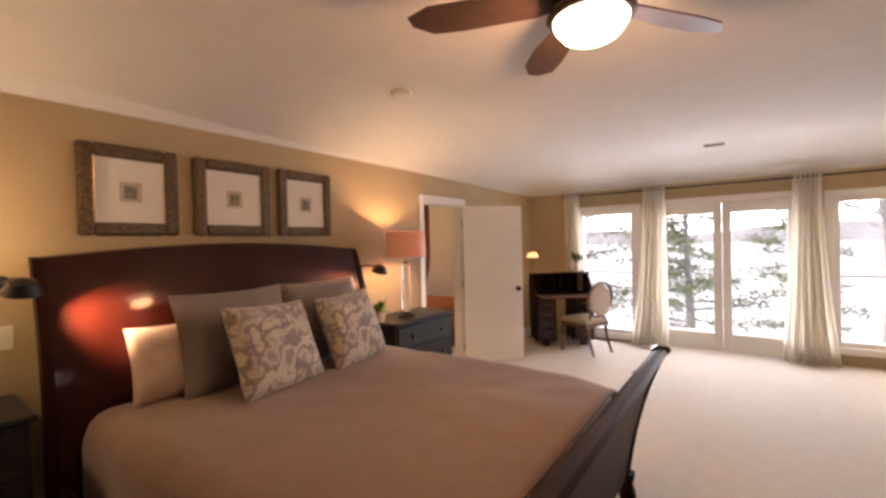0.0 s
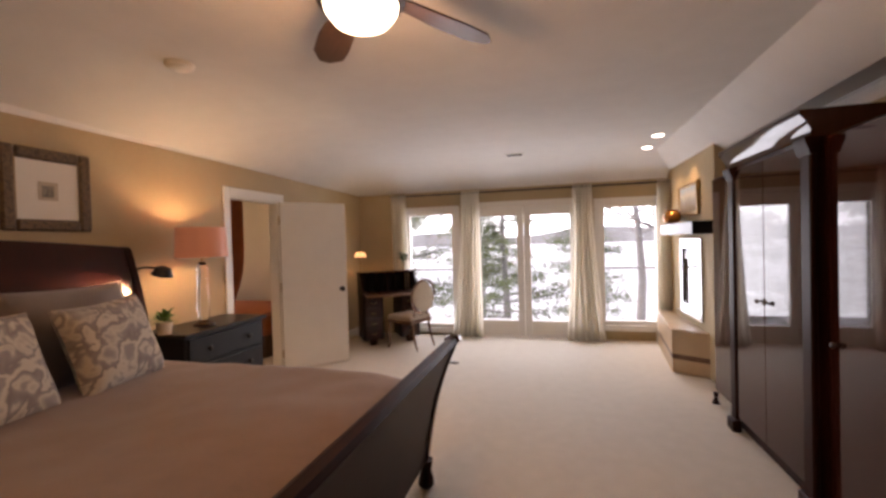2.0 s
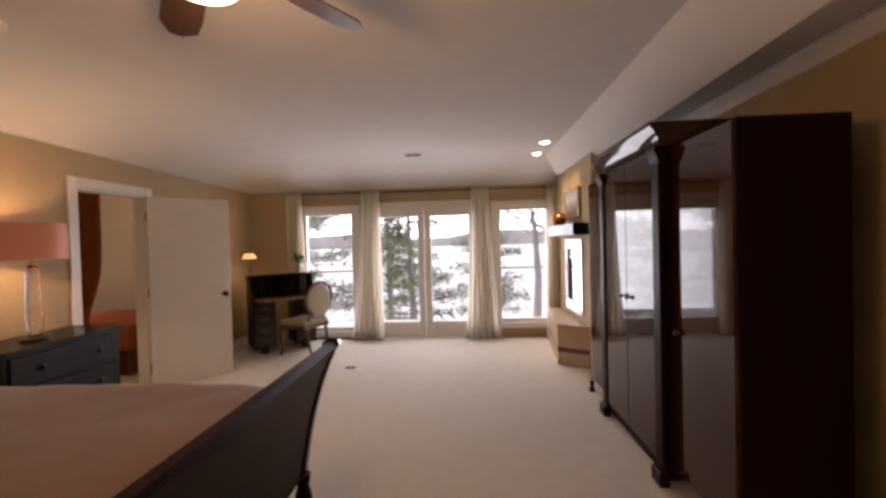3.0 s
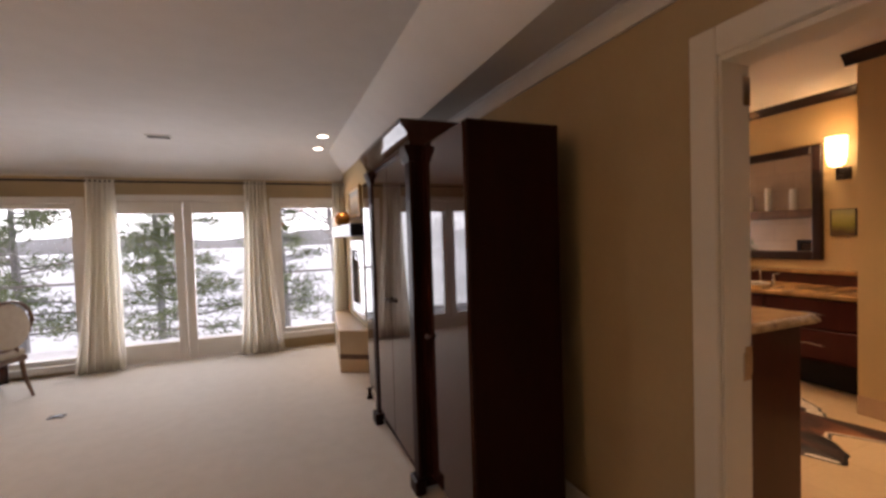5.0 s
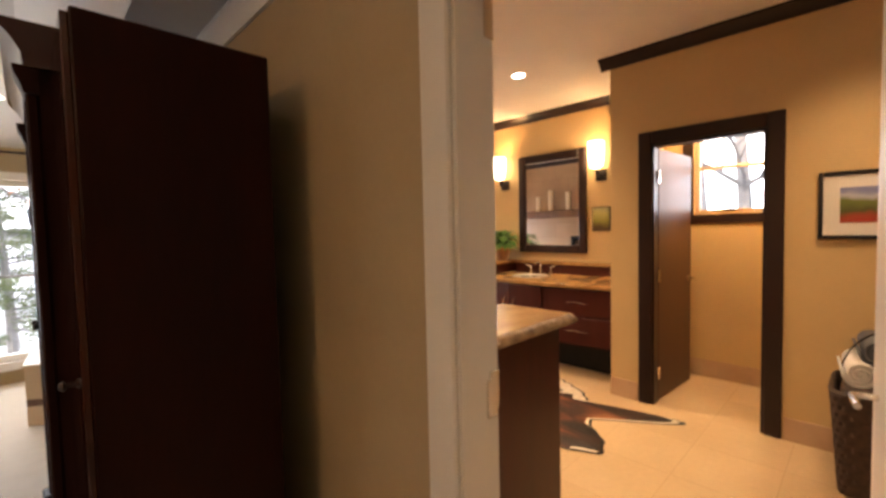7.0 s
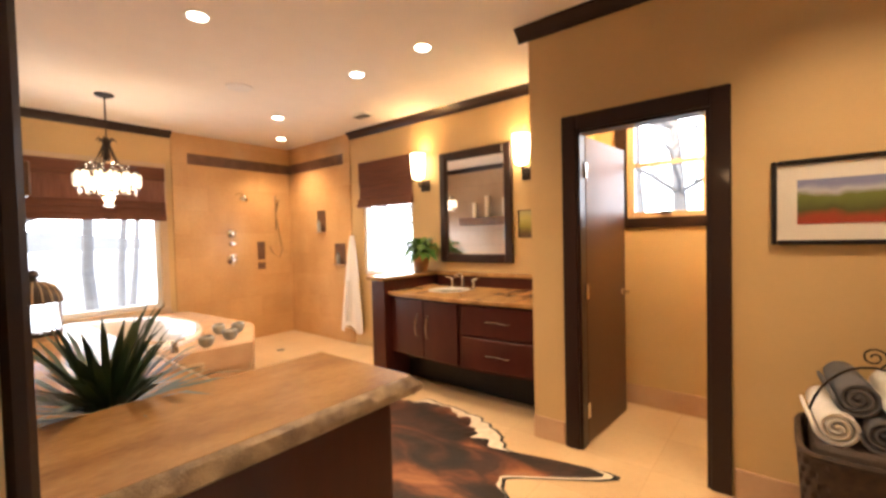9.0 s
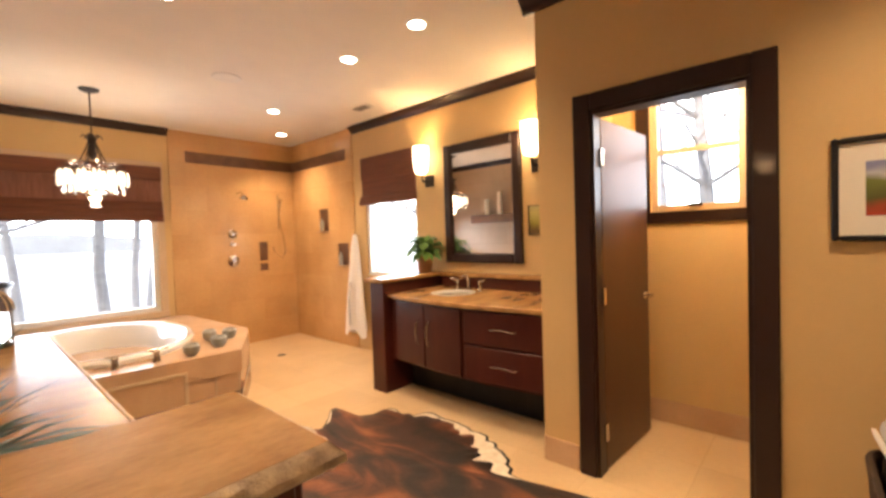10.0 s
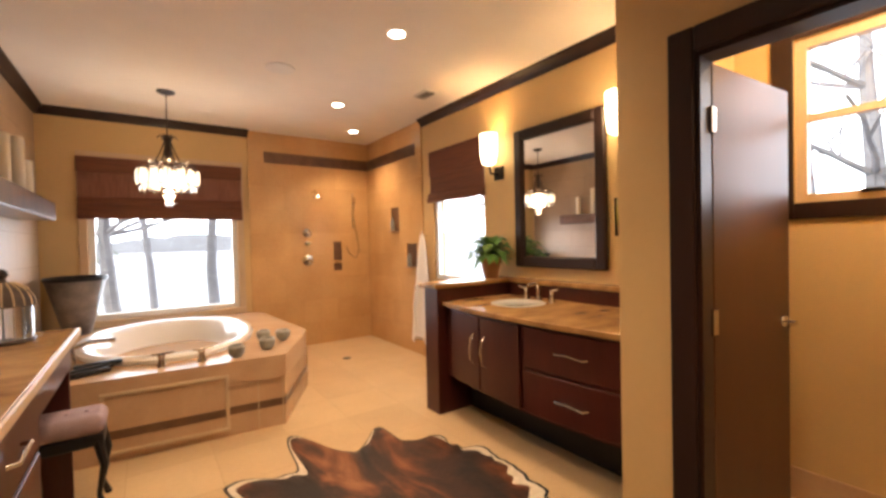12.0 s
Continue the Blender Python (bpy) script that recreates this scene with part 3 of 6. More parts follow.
curtain(-2.24, -2.0, -2.2, -1.93)
curtain(-1.08, -0.8, -1.27, -0.78)
curtain(0.58, 0.84, 0.46, 1.0)
curtain(1.7, 1.9, 1.66, 1.84)
rod = thing("curtain_rod", 0, 0, 0, "long dark bronze curtain rod above the windows", "curtain rod")
part("rod", bm_tube([(-2.26, 6.83, 2.245), (1.92, 6.83, 2.245)], 0.013), "bronze", rod)
for x in (-2.25, -0.95, 0.7, 1.91):
    part("bracket", bm_box(x - 0.01, x + 0.01, 6.83, BY1, 2.235, 2.255), "bronze", rod)

# ---- fireplace ----
struct("wall_chimney", wall_with_holes("x", 1.86, BX1, 5.14, BY1, 0, 2.6, [(5.56, 6.24, 0.62, 1.4)]), "bedwall", "tan painted chimney breast", "wall")
hearth = tagged(thing("hearth", 0, 0, 0, "raised beige tiled hearth with a brown band", "hearth"), kind="structure")
HO = [(1.545, 5.52), (1.69, 6.96), (1.858, 6.96), (1.858, 5.33)]
part("base", bm_prism(HO, 0, 0.15), "hearth", hearth)
part("band", bm_prism([(x + 0.002 * (x < 1.8), y + 0.002) for x, y in HO], 0.15, 0.205), "brown_tile", hearth, "brown tile band")
part("body", bm_prism(HO, 0.205, 0.45), "hearth", hearth)
part("slab", bm_prism([(1.535, 5.51), (1.685, 6.96), (1.857, 6.96), (1.857, 5.315)], 0.45, 0.475, 0.004), "hearth", hearth)
fb = thing("fireplace_insert", 0, 0, 0, "steel framed fireplace insert with dark glass", "fireplace")
f = bmesh.new()
for a, b, c, d in ((5.5, 5.6, 0.55, 1.46), (6.2, 6.3, 0.55, 1.46), (5.6, 6.2, 1.34, 1.46), (5.6, 6.2, 0.55, 0.68)):
    bm_box(1.835, 1.9, a, b, c, d, 0.004, bm=f)
part("surround", f, "steel", fb)
part("fire_glass", bm_box(1.87, 1.878, 5.6, 6.2, 0.68, 1.34), "darkglass", fb)
for k in range(3):
    part("louvre", bm_box(1.855, 1.87, 5.6, 6.2, 1.22 + k * 0.035, 1.24 + k * 0.035, 0.002), "steel", fb)
mantel = thing("mantel_shelf", 0, 0, 0, "thick dark mantel shelf on the chimney breast", "shelf")
part("shelf", bm_box(1.62, 1.858, 5.0, 6.32, 1.51, 1.635, 0.004), "black", mantel)
vs = tagged(mesh_ob("vase", bm_lathe([(0.05, 0), (0.09, 0.04), (0.105, 0.09), (0.09, 0.14), (0.06, 0.165), (0.07, 0.18)], 20, (1.73, 6.18, 1.636)), "copper"), "round amber copper vase on the mantel", "vase")


def framed(name, axis, x, y0, y1, z0, z1, fw, depth, frame_m, mat_w, art, label, group="", d=1, art_box=None):
    """A framed picture on a wall with face x; d is the way it faces."""
    r = thing(name, 0, 0, 0, label, "picture", group)
    f = bmesh.new()
    xs = sorted((x, x + d * depth))
    for a, b, c, e in ((y0, y0 + fw, z0, z1), (y1 - fw, y1, z0, z1), (y0 + fw, y1 - fw, z1 - fw, z1), (y0 + fw, y1 - fw, z0, z0 + fw)):
        bm_box(xs[0], xs[1], a, b, c, e, min(fw, depth) * 0.3, bm=f)
    part("frame", f, frame_m, r)
    xb = sorted((x + d * 0.002, x + d * depth * 0.5))
    part("mount", bm_box(xb[0], xb[1], y0 + fw, y1 - fw, z0 + fw, z1 - fw), "paper" if mat_w else art, r)
    if mat_w:
        a = art_box or (y0 + fw + mat_w, y1 - fw - mat_w, z0 + fw + mat_w, z1 - fw - mat_w)
        xc = sorted((x + d * depth * 0.5, x + d * (depth * 0.5 + 0.003)))
        part("print", bm_box(xc[0], xc[1], *a), art, r)
    return r


framed("painting", "x", 1.858, 5.55, 6.3, 1.72, 2.1, 0.045, 0.035, "brass", 0, "mountain", "gilt framed mountain painting above the mantel", d=-1)
for y0, y1, art in ((0.92, 1.43, "ink"), (1.53, 2.08, "sepia"), (2.15, 2.66, "sepia")):
    cy, cz = (y0 + y1) / 2, 1.9
    r = framed("framed_print", "x", BX0 + 0.001, y0, y1, 1.64, 2.17, 0.075, 0.045, "gilt", 0.1, "sepia", "small print in a heavy antique gilt frame", "prints above the bed", art_box=(cy - 0.055, cy + 0.055, cz - 0.06, cz + 0.06))
    part("motif", bm_box(BX0 + 0.026, BX0 + 0.0285, cy - 0.035, cy + 0.03, cz - 0.04, cz + 0.035), "ink", r)
    part("inner_lip", bm_box(BX0 + 0.03, BX0 + 0.036, y0 + 0.068, y0 + 0.078, 1.71, 2.1), "brass", r)

sw = thing("light_switch", BX0, 0.6, 1.13, "ivory double light switch plate", "light switch")
part("plate", bm_box(0, 0.006, -0.06, 0.06, -0.06, 0.06, 0.002), "switch", sw)
for y in (-0.025, 0.025):
    part("rocker", bm_box(0.006, 0.01, y - 0.015, y + 0.015, -0.03, 0.03, 0.002), "switch", sw)


# ---- bed ----
def bed():
    r = thing("sleigh_bed", 0, 0, 0, "dark mahogany king-size sleigh bed, made", "bed")
    n = 16
    front, back = [], []
    for i in range(n + 1):
        v = i / n
        z = 0.25 + 1.25 * v
        x = -2.56 - 0.17 * max(0, v - 0.35) ** 1.6 / 0.5
        front.append((x, z)), back.append((x - 0.05, z))
    sec = front + [(front[-1][0] - 0.01, 1.525), (front[-1][0] - 0.05, 1.53)] + back[::-1]
    part("headboard", bm_sweep_y(sec, 0.75, 2.8, 24, lambda u: (0, 0.06 * math.sin(math.pi * u))), "headwood", r)
    for y in (0.71, 2.8):
        part("head_post", bm_sweep_y([(x + 0.015 * (k <= n), z) for k, (x, z) in enumerate(sec)], y, y + 0.045), "mahog", r)
        part("head_leg", bm_box(-2.63, -2.54, y, y + 0.045, 0, 0.26, 0.005), "mahog", r)
    fo, fi = [], []
    for i in range(n + 1):
        v = i / n
        z = 0.16 + 0.72 * v
        x = -0.45 + 0.03 * math.sin(math.pi * v) + 0.20 * v ** 2.4
        fo.append((x, z)), fi.append((x - 0.045, z))
    fs = fo + [(fo[-1][0] + 0.025, 0.905), (fo[-1][0] + 0.015, 0.93), (fo[-1][0] - 0.02, 0.935), (fo[-1][0] - 0.05, 0.915)] + fi[::-1]
    part("footboard", bm_sweep_y(fs, 0.78, 2.83), "mahog", r)
    for y in (0.735, 2.83):
        part("foot_post", bm_sweep_y([(x + 0.012 * (1 if k <= n + 2 else -1), z + 0.008 * (z > 0.85)) for k, (x, z) in enumerate(fs)], y, y + 0.045), "mahog_gloss", r)
        part("foot_leg", bm_lathe([(0.03, 0), (0.05, 0.02), (0.045, 0.06), (0.032, 0.1), (0.045, 0.17)], 16, (-0.455, y + 0.022, 0)), "mahog", r)
    for y in (0.75, 2.81):
        part("side_rail", bm_box(-2.56, -0.46, y, y + 0.03, 0.2, 0.42, 0.006), "mahog", r)
    part("mattress", bm_box(-2.55, -0.49, 0.9, 2.76, 0.3, 0.68, 0.06, segs=3), "petal", r)
    return r


bed()


def coverlet():
    """A soft quilt over the mattress that falls down both sides."""
    bm = bmesh.new()
    nx, ny = 44, 60
    g = []
    for i in range(nx + 1):
        x = -2.54 + 2.06 * i / nx
        row = []
        for j in range(ny + 1):
            s = -1.45 + 2.9 * j / ny
            a = abs(s)
            flat, r = 0.86, 0.11
            if a < flat:
                y, z = s, 0.0
            elif a < flat + r * 1.57:
                t = (a - flat) / r
                y, z = math.copysign(flat + r * math.sin(t), s), -r * (1 - math.cos(t))
            else:
                y, z = math.copysign(flat + r + 0.012 * math.sin(x * 9), s), -r - (a - flat - r * 1.57)
            e = min(1.0, (-0.46 - x) / 0.3)
            puff = 0.02 * noise.noise((x * 1.6, s * 1.6, 0)) + 0.007 * noise.noise((x * 6, s * 5, 3))
            row.append(bm.verts.new((x, 1.83 + y * 1.0, 0.725 + z + puff - 0.05 * (1 - e) ** 2)))
        g.append(row)
    for i in range(nx):
        for j in range(ny):
            bm.faces.new((g[i][j], g[i + 1][j], g[i + 1][j + 1], g[i][j + 1]))
    ob = mesh_ob("coverlet", bm, "bedlinen")
    ob.modifiers.new("thickness", "SOLIDIFY").thickness = -0.015
    return tagged(ob, "taupe quilted coverlet spread smooth over the bed", "coverlet")


coverlet()


def cushion(name, w, h, t, m, material, label, group=""):
    """A filled cushion: width along x, height along z, with pinched corners and a seam."""
    bm = bmesh.new()
    n = 18
    sides = []
    for sgn in (1, -1):
        g = []
        for i in range(n + 1):
            row = []
            for j in range(n + 1):
                u, v = 2 * i / n - 1, 2 * j / n - 1
                pu, pv = u * (1 - 0.07 * (1 - v * v)), v * (1 - 0.07 * (1 - u * u))
                th = t / 2 * ((1 - u ** 4) * (1 - v ** 4)) ** 0.5
                wr = 0.012 * noise.noise((u * 3, v * 3, sgn * 2 + w * 9)) * (1 - abs(u) ** 6) * (1 - abs(v) ** 6)
                row.append(bm.verts.new((pu * w / 2, sgn * (th + wr), pv * h / 2 + h / 2)))
            g.append(row)
        for i in range(n):
            for j in range(n):
                bm.faces.new((g[i][j], g[i + 1][j], g[i + 1][j + 1], g[i][j + 1]))
    bmesh.ops.remove_doubles(bm, verts=bm.verts[:], dist=0.002)
    ob = mesh_ob(name, bm, material)
    ob.matrix_basis = m
    return tagged(ob, label, "pillow", group)


cushion("pillow", 0.44, 0.42, 0.17, pose(-2.42, 1.24, 0.735, -18, 0, 88), "pink_pillow", "rose-beige satin pillow leaning on the headboard", "bed pillows")
cushion("pillow", 0.72, 0.6, 0.2, pose(-2.33, 1.58, 0.72, -16, 0, 92), "grey_pillow", "grey-brown satin pillow leaning on the headboard", "bed pillows")
cushion("pillow", 0.72, 0.6, 0.2, pose(-2.35, 2.26, 0.72, -16, 0, 92), "grey_pillow", "grey-brown satin pillow leaning on the headboard", "bed pillows")
cushion("throw_pillow", 0.6, 0.54, 0.18, pose(-2.02, 1.66, 0.72, -24, 3, 100), "damask", "square damask cushion in cream and grey", "damask cushions")
cushion("throw_pillow", 0.56, 0.52, 0.18, pose(-2.08, 2.3, 0.72, -20, -2, 100), "damask", "square damask cushion in cream and grey", "damask cushions")


# ---- nightstands and lamps ----
def nightstand(y0, y1, label):
    r = thing("nightstand", 0, 0, 0, label, "nightstand", "nightstands")
    part("body", bm_box(-2.85, -2.42, y0 + 0.02, y1 - 0.02, 0.1, 0.815, 0.006), "black", r)
    part("top", bm_box(-2.86, -2.38, y0, y1, 0.815, 0.845, 0.008), "black", r)
    for z in (0.13, 0.36, 0.59):
        d = part("drawer", bm_box(-2.425, -2.4, y0 + 0.05, y1 - 0.05, z, z + 0.205, 0.006), "black", r)
        for y in (y0 + 0.24, y1 - 0.24):
            part("drawer_knob", bm_lathe([(0.01, 0), (0.01, 0.012), (0.022, 0.02), (0.02, 0.03), (0.008, 0.034)], 14), "bronze", d, "dark bronze knob", pose(-2.4, y, z + 0.1, 0, 90, 0))
    for x in (-2.82, -2.46):
        for y in (y0 + 0.05, y1 - 0.05):
            part("foot", bm_lathe([(0.02, 0), (0.03, 0.05), (0.025, 0.1)], 12, (x, y, 0)), "black", r)
    return r


nightstand(2.97, 3.9, "black lacquered three-drawer nightstand beside the bed")
nightstand(-0.2, 0.66, "black lacquered three-drawer nightstand by the switch")


def table_lamp(x, y, z):
    r = thing("table_lamp", x, y, z, "glass column table lamp with a terracotta drum shade, lit", "lamp")
    part("base", bm_lathe([(0.085, 0), (0.085, 0.02), (0.05, 0.035), (0.03, 0.05)], 24), "bronze", r)
    part("column", bm_lathe([(0.03, 0.05), (0.045, 0.08), (0.05, 0.2), (0.038, 0.45), (0.045, 0.5), (0.02, 0.54)], 24), "crystal", r)
    part("stem", bm_tube([(0, 0, 0.53), (0, 0, 0.72)], 0.007), "brass", r)
    sh = bmesh.new()
    bm_lathe([(0.2, 0.58), (0.19, 0.83), (0.186, 0.83), (0.196, 0.58)], 36, bm=sh)
    bmesh.ops.delete(sh, geom=[q for q in sh.faces if len(q.verts) > 4], context="FACES_ONLY")
    s = part("shade", sh, "shade", r, "glowing terracotta drum shade")
    part("rim", bm_tube([(0.197 * math.cos(a * math.pi / 18), 0.197 * math.sin(a * math.pi / 18), 0.58) for a in range(37)], 0.004, 6), "ceramic", s)
    return r


table_lamp(-2.56, 3.33, 0.846)
pl = thing("potted_plant", -2.6, 2.99, 0.846, "small green plant in a cream pot on the nightstand", "plant")
part("pot", bm_lathe([(0.045, 0), (0.06, 0.09), (0.055, 0.09), (0.05, 0.07)], 18), "ceramic", pl)


def leaf_cluster(n, r, h, l, w, seed, droop=0.3):
    rnd = random.Random(seed)
    bm = bmesh.new()
    for _ in range(n):
        a, e = rnd.uniform(0, 2 * math.pi), rnd.uniform(0.1, 1.3)
        base = Vector((r * rnd.uniform(0, 0.6) * math.cos(a), r * rnd.uniform(0, 0.6) * math.sin(a), h * rnd.random()))
        d = Vector((math.cos(a) * math.cos(e), math.sin(a) * math.cos(e), math.sin(e)))
        s = d.cross(Vector((0, 0, 1))).normalized() * w * rnd.uniform(0.7, 1.2)
        L = l * rnd.uniform(0.6, 1.2)
        m1, m2, tip = base + d * L * 0.35, base + d * L * 0.7 - Vector((0, 0, droop * L * 0.2)), base + d * L - Vector((0, 0, droop * L * 0.6))
        v = [bm.verts.new(p) for p in (base, m1 - s, m1 + s, m2 - s * 0.8, m2 + s * 0.8, tip)]
        bm.faces.new((v[0], v[1], v[2])), bm.faces.new((v[1], v[3], v[4], v[2])), bm.faces.new((v[3], v[5], v[4]))
    return bm


part("leaves", leaf_cluster(40, 0.05, 0.05, 0.11, 0.014, 3), "leaf", pl, m=pose(0, 0, 0.08))


def reading_lamp(y, sgn, z):
    r = thing("reading_lamp", -2.63, y, z, "small black swing-arm reading lamp at the headboard, lit", "lamp", "reading lamps")
    part("arm", bm_tube([(-0.2, 0, 0.02), (-0.06, sgn * 0.02, 0.05), (0.1, sgn * 0.02, 0.04)], 0.008), "black", r)
    part("wall_plate", bm_lathe([(0.04, 0), (0.04, 0.012), (0.015, 0.02)], 16), "black", r, m=pose(-0.235, 0, 0.02, 0, 90, 0))
    part("head", bm_lathe([(0.015, 0.07), (0.05, 0.055), (0.075, 0.0), (0.07, 0.0), (0.045, 0.048), (0.012, 0.06)], 20), "black", r, m=pose(0.12, sgn * 0.02, -0.01, 0, 18, 0))
    part("bulb", bm_lathe([(0.005, 0), (0.02, 0.015), (0.012, 0.035)], 12, (0.12, sgn * 0.02, -0.005)), "sconce", r)


reading_lamp(0.62, 1, 1.38)
reading_lamp(2.93, -1, 1.32)


# ---- ceiling fan ----
def ceiling_fan():
    r = thing("ceiling_fan", -0.33, 1.87, 2.642, "five-blade brown ceiling fan with a lit glass bowl", "ceiling fan")
    part("canopy", bm_lathe([(0.07, -0.06), (0.08, -0.02)], 24), "bronze", r)
    part("motor", bm_lathe([(0.05, -0.235), (0.12, -0.225), (0.15, -0.17), (0.14, -0.1), (0.07, -0.07), (0.03, -0.06)], 28), "bronze", r)
    part("light_ring", bm_lathe([(0.15, -0.26), (0.165, -0.245), (0.15, -0.225), (0.06, -0.22)], 28), "bronze", r)
    part("bowl", bm_lathe([(0.01, -0.345), (0.06, -0.34), (0.105, -0.318), (0.135, -0.28), (0.142, -0.25)], 32), "globe", r, "glowing frosted glass bowl")
    for a in (57, 131, 205, 277, 349):
        pts = [(0.12, -0.028), (0.2, -0.055), (0.5, -0.078), (0.62, -0.075), (0.70, -0.02), (0.71, 0.03), (0.62, 0.075), (0.45, 0.08), (0.2, 0.05), (0.12, 0.028)]
        b = part("blade", bm_prism(pts, -0.004, 0.004), "blade", r, m=pose(0, 0, -0.185, 0, 0, a) @ pose(0, 0, 0, 12, 0, 0))
        part("blade_iron", bm_box(0.08, 0.26, -0.018, 0.018, 0.004, 0.012, 0.003), "bronze", b)


ceiling_fan()
part("face", bm_lathe([(0.06, -0.035), (0.075, -0.025), (0.078, 0.0)], 24), "trim", thing("smoke_detector", -1.82, 2.48, 2.618, "round white smoke detector on the ceiling", "smoke detector"))
vt = thing("ceiling_vent", -0.16, 6.0, 2.618, "small white ceiling vent", "vent")
part("frame", bm_box(-0.12, 0.12, -0.06, 0.06, -0.01, 0, 0.003), "trim", vt)
for k in range(4):
    part("slat", bm_box(-0.1, 0.1, -0.045 + k * 0.025, -0.03 + k * 0.025, -0.015, -0.01), "bronze", vt)
for x, y in ((1.46, 5.58), (1.47, 6.23)):
    d = thing("recessed_light", x, y, 2.618, "round recessed ceiling light, lit", "ceiling light", "recessed lights")
    part("trim_ring", bm_lathe([(0.075, -0.006), (0.075, 0)], 24), "trim", d)
    part("lens", bm_lathe([(0.055, -0.009), (0.055, -0.006)], 24), "down", d)


# ---- armoire ----
def armoire():
    r = thing("armoire", 0, 0, 0, "tall polished mahogany breakfront armoire", "armoire")
    fx, wx = 1.655, 1.705
    knob = [(0.008, 0), (0.008, 0.012), (0.018, 0.02), (0.01, 0.032)]
    part("centre_body", bm_box(fx, 2.19, 3.04, 4.12, 0.1, 2.02, 0.004), "mahog", r)
    for y0, y1 in ((2.45, 3.038), (4.122, 4.66)):
        part("wing_body", bm_box(wx, 2.19, y0, y1, 0.1, 1.99, 0.004), "mahog", r)
        w = part("wing_door", bm_box(wx - 0.018, wx, y0 + 0.004, y1 - 0.012, 0.12, 1.975, 0.003), "mahog_gloss", r)
        part("knob", bm_lathe(knob, 12), "bronze", w, m=pose(wx - 0.018, y1 - 0.1 if y0 < 3 else y0 + 0.1, 0.93, 0, -90, 0))
    for y0, y1 in ((3.13, 3.577), (3.581, 4.03)):
        d = part("door", bm_box(fx - 0.018, fx, y0, y1, 0.12, 1.965, 0.003), "mahog_gloss", r)
        part("knob", bm_lathe(knob, 12), "bronze", d, m=pose(fx - 0.018, y1 - 0.05 if y0 < 3.5 else y0 + 0.05, 1.05, 0, -90, 0))
    for y0 in (3.032, 4.032):
        p = part("pilaster", bm_box(1.625, 1.66, y0, y0 + 0.095, 0.09, 1.985, 0.008), "mahog", r)
        part("plinth", bm_box(1.6, 1.662, y0 - 0.012, y0 + 0.107, 0.0, 0.09, 0.008), "mahog", p)
        part("capital", bm_sweep_y([(1.66, 1.9), (1.622, 1.9), (1.615, 1.93), (1.6, 1.965), (1.598, 1.99), (1.66, 1.99)], y0 - 0.012, y0 + 0.107), "mahog", p)
    sec = [(fx, 1.985), (1.625, 1.985), (1.62, 2.03), (1.6, 2.07), (1.572, 2.105), (1.572, 2.13), (2.19, 2.13), (2.19, 1.995)]
    part("cornice", bm_sweep_y(sec, 3.01, 4.15), "mahog_gloss", r)
    part("plinth_rail", bm_box(1.67, 2.19, 3.05, 4.11, 0.03, 0.1), "mahog", r)
    for x, y in ((1.68, 4.62), (2.14, 4.62), (1.74, 2.5), (2.14, 2.5)):
        part("foot", bm_lathe([(0.03, 0), (0.026, 0.02), (0.014, 0.05), (0.022, 0.1)], 12, (x, y, 0)), "mahog", r)


armoire()


